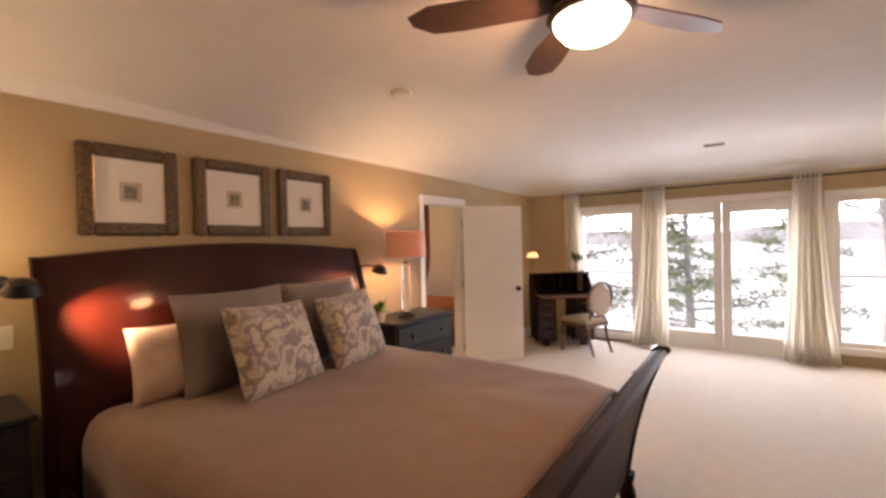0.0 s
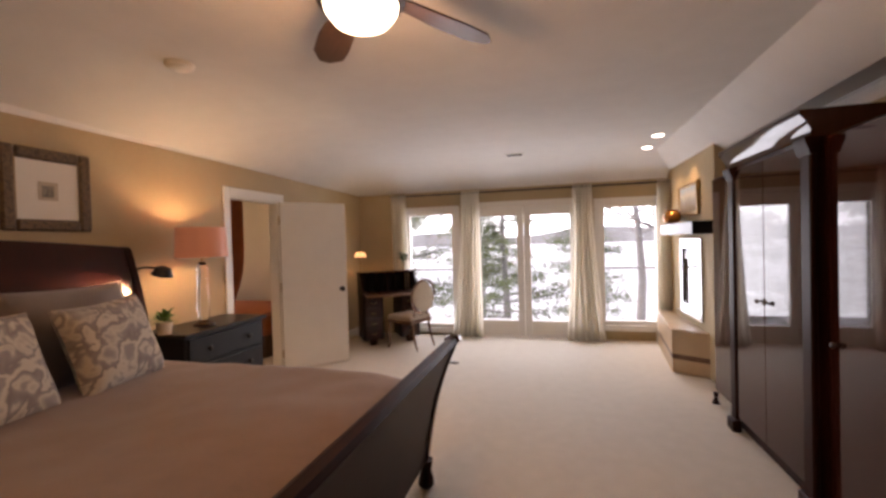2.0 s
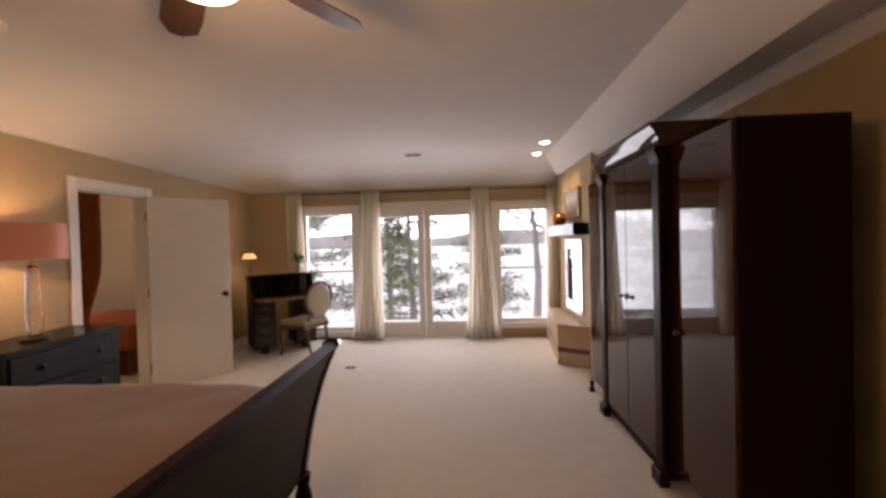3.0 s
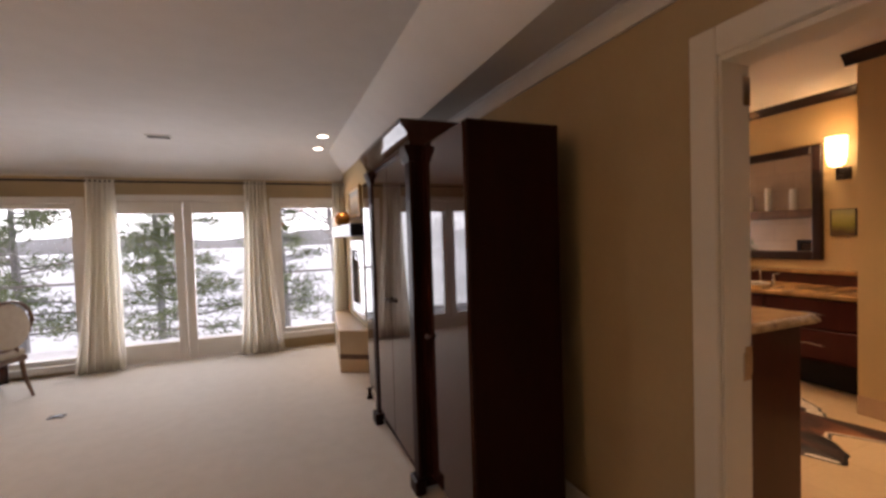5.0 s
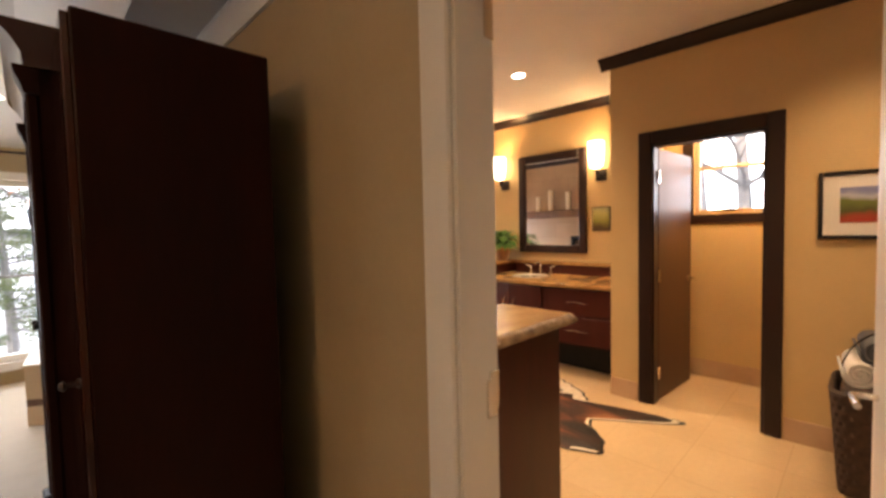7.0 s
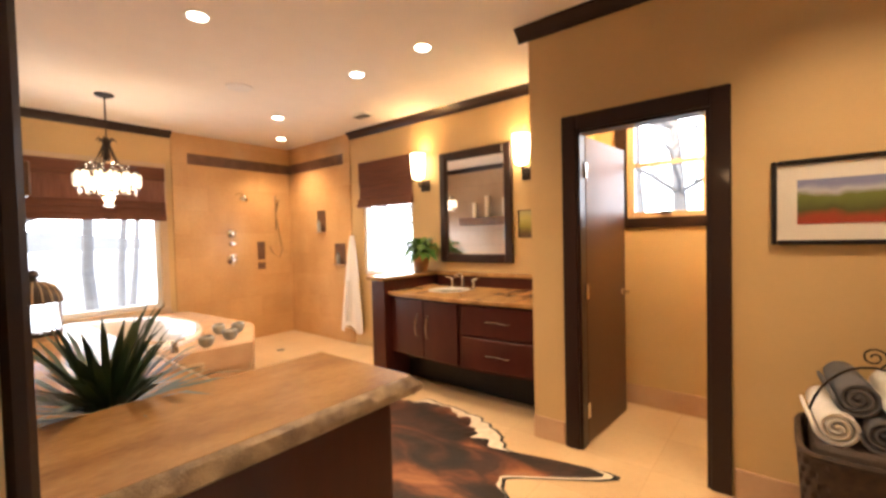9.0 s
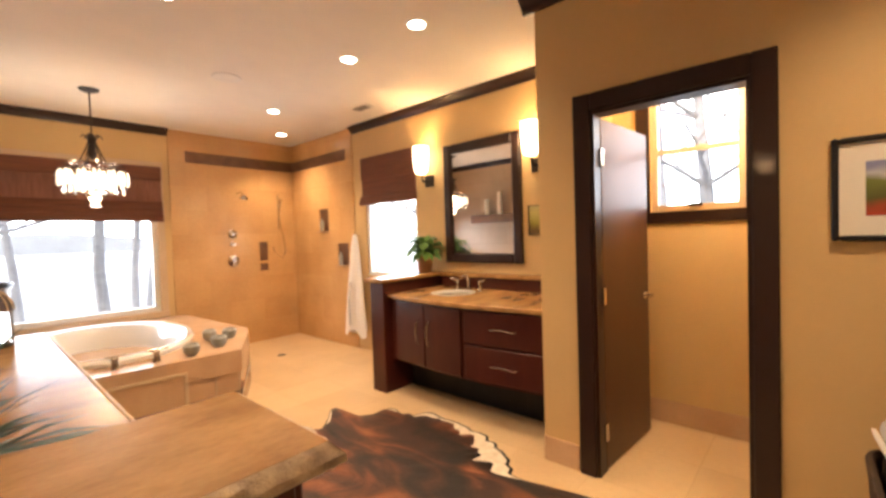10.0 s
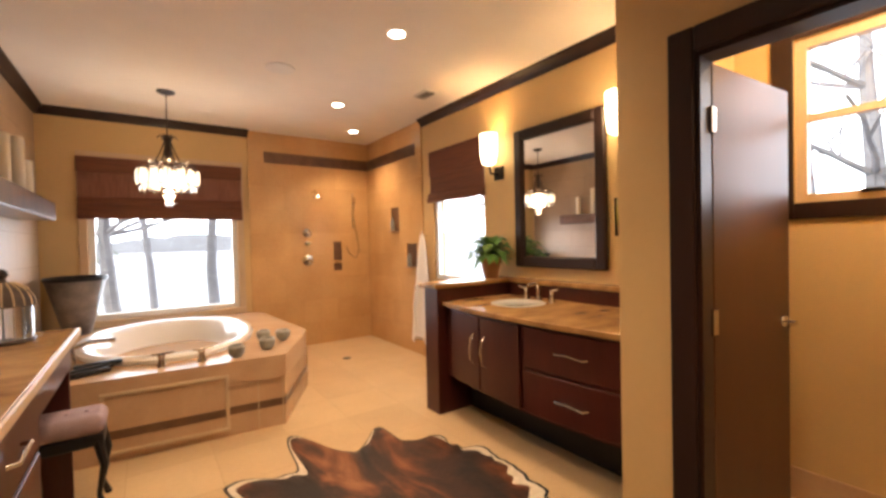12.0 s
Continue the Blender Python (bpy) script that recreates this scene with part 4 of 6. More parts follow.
# ---- desk corner ----
def secretary():
    r = thing("secretary_desk", -2.40, 6.03, 0, "dark mahogany slant-front secretary desk, open", "desk", rz=-53)
    x0, x1, y0, y1 = -0.42, 0.0, 0.0, 0.86
    for ya in (y0, y1 - 0.3):
        part("pedestal", bm_box(x0, x1, ya, ya + 0.3, 0.08, 0.72, 0.005), "mahog", r)
        for k in range(4):
            d = part("drawer", bm_box(x1, x1 + 0.015, ya + 0.03, ya + 0.27, 0.11 + 0.15 * k, 0.245 + 0.15 * k, 0.004), "mahog_gloss", r)
            part("pull", bm_tube([(x1 + 0.015, ya + 0.11, 0.18 + 0.15 * k), (x1 + 0.035, ya + 0.13, 0.17 + 0.15 * k), (x1 + 0.035, ya + 0.17, 0.17 + 0.15 * k), (x1 + 0.015, ya + 0.19, 0.18 + 0.15 * k)], 0.004, 6), "brass", d)
        for x in (x0 + 0.04, x1 - 0.04):
            part("foot", bm_box(x - 0.035, x + 0.035, ya + 0.1, ya + 0.2, 0, 0.08, 0.006), "mahog", r)
    part("desk_board", bm_box(x0, x1 + 0.02, y0 - 0.01, y1 + 0.01, 0.72, 0.76, 0.005), "mahog", r)
    part("writing_flap", bm_box(x1 + 0.02, x1 + 0.3, y0 + 0.02, y1 - 0.02, 0.735, 0.757, 0.004), "walnut", r)
    for y in (y0 + 0.06, y1 - 0.1):
        part("loper", bm_box(x1, x1 + 0.28, y, y + 0.025, 0.68, 0.733), "mahog", r)
    for y in (y0, y1 - 0.02):
        bm = bmesh.new()
        a = [bm.verts.new(p) for p in ((x0, y, 0.76), (x1, y, 0.76), (x0 + 0.22, y, 1.04), (x0, y, 1.04))]
        b = [bm.verts.new((v.co.x, y + 0.02, v.co.z)) for v in a]
        bm.faces.new(a), bm.faces.new(b[::-1])
        for i in range(4):
            bm.faces.new((a[i], a[(i + 1) % 4], b[(i + 1) % 4], b[i]))
        part("side_cheek", bm, "mahog", r)
    part("gallery_back", bm_box(x0, x0 + 0.02, y0 + 0.02, y1 - 0.02, 0.76, 1.04), "black", r)
    part("top_board", bm_box(x0, x0 + 0.24, y0 - 0.01, y1 + 0.01, 1.04, 1.065, 0.004), "mahog", r)
    for k in range(1, 6):
        part("pigeonhole_wall", bm_box(x0 + 0.02, x0 + 0.2, y0 + k * 0.138, y0 + k * 0.138 + 0.012, 0.76, 1.04), "mahog", r)


secretary()
dl = thing("desk_lamp", -2.56, 6.3, 1.066, "small brass desk lamp with a lit amber shade", "lamp")
part("base", bm_lathe([(0.05, 0), (0.045, 0.015), (0.01, 0.03)], 18), "brass", dl)
part("stem", bm_tube([(0, 0, 0.02), (0, 0, 0.25)], 0.008), "brass", dl)
sh = bm_lathe([(0.095, 0.24), (0.06, 0.31), (0.056, 0.31), (0.09, 0.24)], 24)
bmesh.ops.delete(sh, geom=[q for q in sh.faces if len(q.verts) > 4], context="FACES_ONLY")
part("shade", sh, "shade2", dl, "glowing amber pleated shade")
fl = thing("orchid_pot", -2.02, 6.72, 1.066, "dark-leaved flowering plant in a small vase", "plant")
part("vase", bm_lathe([(0.035, 0), (0.05, 0.06), (0.03, 0.12), (0.04, 0.13)], 16), "ceramic", fl)
part("leaves", leaf_cluster(34, 0.05, 0.12, 0.16, 0.02, 5), "dleaf", fl, m=pose(0, 0, 0.12))


def side_chair():
    """An open armless chair with an oval upholstered back, facing the desk."""
    r = thing("desk_chair", -1.745, 6.18, 0, "carved walnut chair with cream upholstered oval back", "chair", rz=68)
    part("seat", bm_box(-0.23, 0.23, -0.22, 0.22, 0.41, 0.48, 0.025, segs=3), "chair_cloth", r)
    part("seat_rail", bm_box(-0.235, 0.235, -0.225, 0.225, 0.36, 0.415, 0.008), "walnut", r)
    for sx in (-1, 1):
        part("front_leg", bm_tube([(sx * 0.2, 0.19, 0.38), (sx * 0.215, 0.21, 0.25), (sx * 0.2, 0.2, 0.08), (sx * 0.22, 0.225, 0.0)], [0.028, 0.022, 0.013, 0.018]), "walnut", r)
        part("back_leg", bm_tube([(sx * 0.18, -0.2, 0.42), (sx * 0.185, -0.23, 0.2), (sx * 0.19, -0.3, 0.0)], [0.024, 0.018, 0.014]), "walnut", r)
        part("back_stile", bm_tube([(sx * 0.15, -0.2, 0.42), (sx * 0.13, -0.22, 0.56)], 0.016), "walnut", r)
    ring = [(0.235 * math.cos(k * math.pi / 16) * (1.0 if math.sin(k * math.pi / 16) < 0 else 1.06), -0.245 - 0.12 * (0.22 * math.sin(k * math.pi / 16) + 0.2), 0.74 + 0.235 * math.sin(k * math.pi / 16)) for k in range(33)]
    part("back_frame", bm_tube(ring, 0.018, 8), "walnut", r)
    b = bmesh.new()
    bmesh.ops.create_uvsphere(b, u_segments=20, v_segments=12, radius=1.0, matrix=pose(0, -0.272, 0.74, -7) @ Matrix.Diagonal((0.225, 0.03, 0.222, 1)))
    part("back_pad", b, "chair_cloth", r)


side_chair()
fr = thing("floor_socket", -0.91, 5.44, 0.001, "small dark metal floor socket in the carpet", "floor socket")
part("plate", bm_box(-0.06, 0.06, -0.04, 0.04, 0, 0.006, 0.002), "wicker", fr)
part("cap", bm_lathe([(0.026, 0), (0.024, 0.006), (0.01, 0.008)], 16, (0, 0, 0.006)), "black", fr)

# ---- room beyond the bed wall ----
struct("floor_next_room", bm_box(-6.2, BX0 - 0.12, 2.8, 7.4, -0.1, -0.002), "carpet", "cream carpet of the next room", "carpet")
struct("wall_next_north", bm_box(-6.2, BX0 - 0.12, 6.6, 6.72, 0, 2.7), "paper", "pale plaster wall of the next room", "wall")
struct("wall_next_west", wall_with_holes("x", -6.2, -6.08, 2.8, 6.6, 0, 2.7, [(5.3, 6.0, 0.9, 2.0)]), "paper", "pale plaster wall with a small window", "wall")
struct("wall_next_south", bm_box(-6.2, BX0 - 0.12, 2.7, 2.8, 0, 2.7), "paper", "pale plaster wall of the next room", "wall")
struct("ceiling_next_room", bm_box(-6.2, BX0 - 0.12, 2.7, 6.72, 2.7, 2.8), "ceil", "plain white ceiling of the next room", "ceiling")
sf = thing("bench_bed", -4.3, 5.75, 0, "low bed with a rust-red cover in the next room", "bed")
part("base", bm_box(-0.85, 0.85, -0.55, 0.6, 0.0, 0.35, 0.02), "walnut", sf)
part("cover", bm_box(-0.9, 0.9, -0.6, 0.62, 0.3, 0.62, 0.07, segs=4), "rust", sf)
dr = bmesh.new()
rows = []
for i in range(15):
    v = i / 14
    w = 0.34 - 0.2 * math.exp(-((v - 0.72) / 0.16) ** 2)
    rows.append([dr.verts.new((-3.75 + w * (k / 30) - 0.1, 4.95 + 0.04 * math.sin(k * 1.25), 2.35 - 2.352 * v)) for k in range(31)])
for a, b in zip(rows, rows[1:]):
    for k in range(30):
        dr.faces.new((a[k], a[k + 1], b[k + 1], b[k]))
drape = tagged(mesh_ob("drape", dr, "rust"), "tied-back rust-coloured drape in the next room", "curtain")
drape.modifiers.new("thickness", "SOLIDIFY").thickness = 0.006


# ---- structure: bathroom ----
TX0, TX1, TY1, TZ = 2.48, 6.03, 7.16, 2.77
JX, JY = 5.06, 2.58
struct("floor_bath", bm_box(2.41, 7.0, -1.2, TY1 + 0.15, -0.1, 0.001), "bathfloor", "tan travertine tiled bathroom floor", "floor")
struct("ceiling_bath", bm_box(2.34, 6.3, -1.2, TY1 + 0.15, TZ, TZ + 0.1), "bathceil", "warm white flat bathroom ceiling", "ceiling")
struct("wall_bath_north", wall_with_holes("y", TY1, TY1 + 0.16, TX0, TX1 + 0.15, 0, TZ, [(2.87, 4.28, 0.6, 2.3)]), "bathwall", "ochre painted wall behind the tub", "wall")
struct("wall_bath_east", wall_with_holes("x", TX1, TX1 + 0.15, -1.2, TY1, 0, TZ, [(4.58, 5.46, 0.93, 2.32), (1.66, 2.22, 1.5, 2.31)]), "bathwall", "ochre painted vanity wall with a side window", "wall")
struct("wall_bath_jog", bm_box(JX + 0.1, TX1, JY - 0.1, JY, 0, TZ), "bathwall", "short ochre return wall beside the vanity", "wall")
struct("wall_closet", wall_with_holes("x", JX, JX + 0.1, -1.2, JY, 0, TZ, [(1.54, 2.26, 0, 2.04)]), "bathwall", "ochre wall with the water closet doorway", "wall")
struct("wall_bath_south", bm_box(2.41, 6.2, -1.32, -1.2, 0, TZ), "bathwall", "ochre painted rear bathroom wall", "wall")
struct("wall_closet_south", bm_box(JX + 0.1, TX1, 1.1, 1.2, 0, TZ), "bathwall", "ochre side wall of the water closet", "wall")
struct("wall_bath_west_tile", wall_with_holes("x", TX0, TX0 + 0.02, 2.6, TY1, 0, TZ, [(4.25, 5.35, 0.78, 1.22)]), "fptile", "tan tiled chimney wall", "wall")
struct("wall_bath_west_paint", wall_with_holes("x", TX0 + 0.0005, TX0 + 0.004, -1.2, 2.6, 0, TZ, [(0.8, 1.9, 0, 2.17)]), "bathwall", "ochre paint beside the doorway", "wall")
# shower lining
struct("wall_shower_far", wall_with_holes("y", TY1 - 0.015, TY1, 4.42, TX1, 0, TZ, [(5.48, 5.6, 1.12, 1.38), (5.48, 5.6, 0.98, 1.08)]), "shtile_y", "honey travertine tiled shower wall", "wall")
struct("wall_shower_side", wall_with_holes("x", TX1 - 0.015, TX1, 5.68, TY1 - 0.015, 0, TZ, [(6.24, 6.46, 1.48, 1.8), (5.82, 6.06, 1.03, 1.33)]), "shtile_x", "honey travertine tiled shower wall", "wall")
for a in ((5.48, 5.6, TY1 - 0.002, TY1 + 0.0, 1.12, 1.38), (5.48, 5.6, TY1 - 0.002, TY1, 0.98, 1.08)):
    struct("trim_niche", bm_box(*a), "brown_tile", "brown tiled shower niche", "niche")
for y0, y1, z0, z1 in ((6.24, 6.46, 1.48, 1.8), (5.82, 6.06, 1.03, 1.33)):
    struct("trim_niche", bm_box(TX1 - 0.002, TX1, y0, y1, z0, z1), "brown_tile", "brown tiled shower niche", "niche")
struct("trim_band_far", bm_box(4.6, TX1 - 0.02, TY1 - 0.02, TY1 - 0.014, 2.39, 2.53), "brown_tile", "brown stone band round the shower", "band")
struct("trim_band_side", bm_box(TX1 - 0.02, TX1 - 0.014, 5.82, TY1 - 0.02, 2.39, 2.53), "brown_tile", "brown stone band round the shower", "band")
crown_x("trim_crown_bath_north", TY1, TX0 + 0.02, 4.42, TZ, -0.07, 0.085, "darktrim", "espresso crown moulding above the tub")
crown_y("trim_crown_bath_east", TX1, JY, 5.68, TZ, -0.07, 0.085, "darktrim", "espresso crown moulding above the vanity")
crown_y("trim_crown_bath_west", TX0 + 0.021, -1.2, TY1, TZ, 0.07, 0.085, "darktrim", "espresso crown moulding above the chimney wall")
crown_y("trim_crown_closet", JX, -1.2, JY + 0.07, TZ, -0.07, 0.085, "darktrim", "espresso crown moulding above the closet wall")
for y0, y1 in ((-1.2, 1.44), (2.36, JY)):
    struct("baseboard_tile", bm_box(JX - 0.012, JX, y0, y1, 0, 0.15, 0.003), "tan_tile", "tan stone tile baseboard", "baseboard")
struct("baseboard_tile", bm_box(TX1 - 0.012, TX1, 1.2, JY - 0.1, 0, 0.16, 0.003), "tan_tile", "tan stone tile baseboard", "baseboard")

cf = casing_x("door_frame_4", JX, -0.025, 1.545, 2.255, 2.035, 0.095, "darktrim", "espresso stained casing round the closet doorway")
lining_x(cf, JX - 0.005, JX + 0.105, 1.54, 2.26, 2.04, 0.022, "darktrim")
wd = thing("door_3", JX + 0.085, 2.235, 0.012, "open walnut flush door of the water closet", "door", rz=-94)
tagged(wd, kind="structure")
part("leaf", bm_box(-0.04, 0, 0, 0.68, 0, 2.0, 0.003), "wcdoor", wd)
for z in (0.22, 1.0, 1.78):
    part("hinge", bm_box(-0.004, 0.01, -0.022, 0.014, z - 0.05, z + 0.05, 0.002), "chrome", wd)
h = part("door_handle", bm_lathe([(0.028, 0), (0.026, 0.008), (0.01, 0.014), (0.01, 0.05)], 16), "chrome", wd, "nickel lever handle", pose(0.0, 0.62, 0.93, 0, 90, 0))
part("lever", bm_tube([(0, 0, 0.045), (0, -0.03, 0.052), (0, -0.1, 0.05)], 0.008), "chrome", h)


def window_x(name, y0, y1, z0, z1, x, label, frame_m, rail=None, fw=0.045):
    r = tagged(thing(name, 0, 0, 0, label, "window"), kind="structure")
    f = bmesh.new()
    for a, b, c, d in ((y0, y0 + fw, z0, z1), (y1 - fw, y1, z0, z1), (y0 + fw, y1 - fw, z1 - fw, z1), (y0 + fw, y1 - fw, z0, z0 + fw)):
        bm_box(x, x + 0.06, a, b, c, d, 0.003, bm=f)
    part("window_frame", f, frame_m, r)
    for a, b in ([(z0 + fw, z1 - fw)] if rail is None else [(z0 + fw, rail - 0.018), (rail + 0.018, z1 - fw)]):
        part("pane", bm_box(x + 0.03, x + 0.036, y0 + fw, y1 - fw, a, b), "pane", r).visible_shadow = False
    if rail is not None:
        part("meeting_rail", bm_box(x + 0.005, x + 0.055, y0 + fw, y1 - fw, rail - 0.018, rail + 0.018, 0.003), frame_m, r)
    return r


window_x("window_4", 4.58, 5.46, 0.93, 2.32, TX1 + 0.02, "side window beside the vanity with white frame", "trim")
w5 = window_x("window_5", 1.66, 2.22, 1.5, 2.31, TX1 + 0.02, "small double-hung closet window", "hearth", 1.92)
part("sash_lock", bm_box(TX1 + 0.0, TX1 + 0.02, 1.9, 1.98, 1.53, 1.55, 0.003), "bronze", w5)
for a in ((1.57, 1.66, 1.42, 2.4), (2.22, 2.31, 1.42, 2.4), (1.66, 2.22, 2.31, 2.4), (1.66, 2.22, 1.42, 1.5)):
    part("casing", bm_box(TX1 - 0.02, TX1, *a, 0.003), "darktrim", w5)
w3 = window_y("window_3", 2.87, 4.28, 0.6, 2.3, TY1 + 0.02, "large picture window above the tub", fw=0.06)
for a in ((2.8, 2.87, 0.53, 2.36), (4.28, 4.35, 0.53, 2.36), (2.87, 4.28, 2.3, 2.36)):
    part("casing", bm_box(a[0], a[1], TY1 - 0.02, TY1, a[2], a[3], 0.003), "hearth", w3)
part("window_sill", bm_box(2.8, 4.35, TY1 - 0.04, TY1, 0.535, 0.6, 0.004), "hearth", w3)


def roman_blind_y(x0, x1, y):
    r = thing("roman_blind", 0, 0, 0, "brown woven roman blind, half raised over the tub window", "blind")
    part("head_panel", bm_box(x0, x1, y - 0.03, y - 0.012, 2.14, 2.3, 0.004), "blind", r)
    # same cloth as the folds, coloured lighter where daylight comes through
    part("backlit_panel", bm_box(x0 + 0.005, x1 - 0.005, y - 0.02, y - 0.012, 1.88, 2.14), "blind_lit", r)
    for k in range(3):
        part("fold", bm_box(x0, x1, y - 0.05 + 0.008 * k, y - 0.012, 1.66 + 0.075 * k, 1.74 + 0.075 * k, 0.012, segs=3), "blind", r)


roman_blind_y(2.8, 4.33, TY1 - 0.02)
rb = thing("roman_blind", 0, 0, 0, "brown woven roman blind over the side window", "blind")
part("head_panel", bm_box(TX1 - 0.04, TX1 - 0.022, 4.55, 5.49, 2.08, 2.35, 0.006), "blind", rb)
part("panel", bm_box(TX1 - 0.03, TX1 - 0.022, 4.56, 5.48, 1.83, 2.08), "blind", rb)
for k in range(2):
    part("fold", bm_box(TX1 - 0.07 + 0.015 * k, TX1 - 0.022, 4.54, 5.5, 1.78 + 0.05 * k, 1.84 + 0.05 * k, 0.012, segs=3), "blind", rb)

# ---- tub ----
TO = [(2.5, 4.93), (4.19, 4.78), (4.6, 5.55), (4.5, 7.15), (2.5, 7.15)]


def shrink(o, d):
    cx, cy = 3.5, 6.0
    return [(cx + (x - cx) * (1 - d), cy + (y - cy) * (1 - d)) for x, y in o]


tub = tagged(thing("bathtub", 0, 0, 0, "white drop-in tub in a tan tiled deck", "bathtub"), kind="")
surround = thing("tub_deck", 0, 0, 0, "tan stone tiled tub deck with a brown band", "tub deck")
part("plinth", bm_prism(shrink(TO, 0.012), 0, 0.15), "tan_tile", surround)
part("band", bm_prism(shrink(TO, 0.009), 0.15, 0.205), "brown_tile", surround, "brown tile band")
part("face", bm_prism(shrink(TO, 0.012), 0.205, 0.36), "tan_tile", surround)
CX, CY, RX, RY = 3.52, 6.0, 0.62, 0.86


def deck_top():
    bm = bmesh.new()
    n = 48
    ring = [(CX + RX * math.cos(2 * math.pi * k / n), CY + RY * math.sin(2 * math.pi * k / n)) for k in range(n)]
    pts = []
    for x, y in ring:
        d = Vector((x - CX, y - CY))
        best = 9.0
        for (ax, ay), (bx, by) in zip(TO, TO[1:] + TO[:1]):
            e, q = Vector((bx - ax, by - ay)), Vector((ax - CX, ay - CY))
            det = d.x * -e.y + d.y * e.x
            if abs(det) > 1e-6:
                s, t = (q.x * -e.y + q.y * e.x) / det, (d.x * q.y - d.y * q.x) / det
                if s > 0 and -0.001 <= t <= 1.001:
                    best = min(best, s)
        pts.append((CX + d.x * best, CY + d.y * best))
    for z0, z1 in ((0.36, 0.53),):
        vi, vo = [bm.verts.new((x, y, z1)) for x, y in ring], [bm.verts.new((x, y, z1)) for x, y in pts]
        wi, wo = [bm.verts.new((x, y, z0)) for x, y in ring], [bm.verts.new((x, y, z0)) for x, y in pts]
        for k in range(n):
            j = (k + 1) % n
            bm.faces.new((vi[k], vi[j], vo[j], vo[k])), bm.faces.new((vo[k], vo[j], wo[j], wo[k])), bm.faces.new((vi[j], vi[k], wi[k], wi[j]))
    return bm


part("deck", deck_top(), "tan_tile", surround)
# access panel with raised border on the tub face
dirx, diry = (4.19 - 2.5), (4.78 - 4.93)
ang = math.degrees(math.atan2(diry, dirx))
pn = part("access_panel", bm_box(-0.36, 0.36, -0.012, 0.01, 0.05, 0.44, 0.004), "tan_tile", surround, "removable tile panel", pose(3.45, 4.852, 0, 0, 0, ang))
for a in ((-0.36, 0.36, 0.42, 0.445), (-0.36, 0.36, 0.05, 0.075), (-0.36, -0.335, 0.075, 0.42), (0.335, 0.36, 0.075, 0.42)):
    part("panel_border", bm_box(a[0], a[1], -0.022, -0.012, a[2], a[3], 0.003), "hearth", pn)
part("panel_band", bm_box(-0.335, 0.335, -0.017, -0.012, 0.15, 0.205), "brown_tile", pn)
for k in (-0.62, 0.55, 0.72):
    part("joint_strip", bm_box(k - 0.003, k + 0.003, -0.001, 0.012, 0.0, 0.5), "hearth", surround, "", pose(3.45, 4.852, 0, 0, 0, ang))


def tub_shell():
    bm = bmesh.new()
    n = 48
    rings = []
    for s, z in ((1.06, 0.531), (1.07, 0.56), (1.04, 0.585), (0.98, 0.58), (0.93, 0.55), (0.86, 0.4), (0.78, 0.22), (0.66, 0.14), (0.3, 0.12)):
        rings.append([bm.verts.new((CX + RX * s * math.cos(2 * math.pi * k / n), CY + RY * s * math.sin(2 * math.pi * k / n), z)) for k in range(n)])
    for a, b in zip(rings, rings[1:]):
        for k in range(n):
            bm.faces.new((a[k], a[(k + 1) % n], b[(k + 1) % n], b[k]))
    bm.faces.new(rings[-1])
    return bm


part("shell", tub_shell(), "porcelain", tub)
for x, y in ((3.42, 5.0), (3.66, 4.97)):
    t = part("tub_tap", bm_lathe([(0.03, 0), (0.026, 0.015), (0.02, 0.05), (0.024, 0.075), (0.012, 0.085)], 16, (x, y, 0.53)), "chrome", tub)
    part("lever", bm_tube([(x - 0.05, y + 0.03, 0.61), (x, y, 0.615), (x + 0.07, y - 0.03, 0.625)], 0.008), "chrome", t)
part("spout", bm_tube([(2.92, 5.35, 0.53), (2.92, 5.35, 0.66), (3.0, 5.45, 0.68), (3.14, 5.55, 0.66)], [0.025, 0.022, 0.02, 0.018]), "chrome", tub)
for x, y, s in ((3.88, 4.93, 1.0), (4.12, 5.04, 1.05), (4.3, 5.28, 1.0), (4.16, 5.36, 0.95)):
    tagged(mesh_ob("stone_bowl", bm_lathe([(0.03 * s, 0), (0.055 * s, 0.03), (0.06 * s, 0.075), (0.045 * s, 0.09), (0.04 * s, 0.085), (0.045 * s, 0.06)], 18, (x, y, 0.531)), "greystone"), "small grey stone bowl on the tub deck", "bowl", "stone bowls")
for k, (a, l) in enumerate(((20, 0.36), (28, 0.3), (10, 0.26))):
    tagged(mesh_ob("bath_brush", bm_box(-l / 2, l / 2, -0.03, 0.03, 0.0, 0.03, 0.01), "black"), "dark wooden tray slat lying on the deck", "tray", "dark tray").matrix_basis = pose(2.97 + 0.05 * k, 5.05 + 0.07 * k, 0.532 + 0.012 * k, 0, 0, a)
uv = thing("urn", 2.8, 6.85, 0.531, "tall dark mottled tapering urn on the tub deck", "urn")
M["urn"] = mat("mottled_urn_glaze", (0.045, 0.03, 0.028), (0.30, 0.26, 0.23), 0.35, 4, 0.2, fine=0.15)
part("body", bm_lathe([(0.09, 0), (0.11, 0.02), (0.15, 0.2), (0.225, 0.5), (0.235, 0.52), (0.22, 0.52), (0.19, 0.4)], 28), "urn", uv)
part("rim", bm_lathe([(0.238, 0.52), (0.25, 0.545), (0.235, 0.56), (0.2, 0.53)], 28), "black", uv)

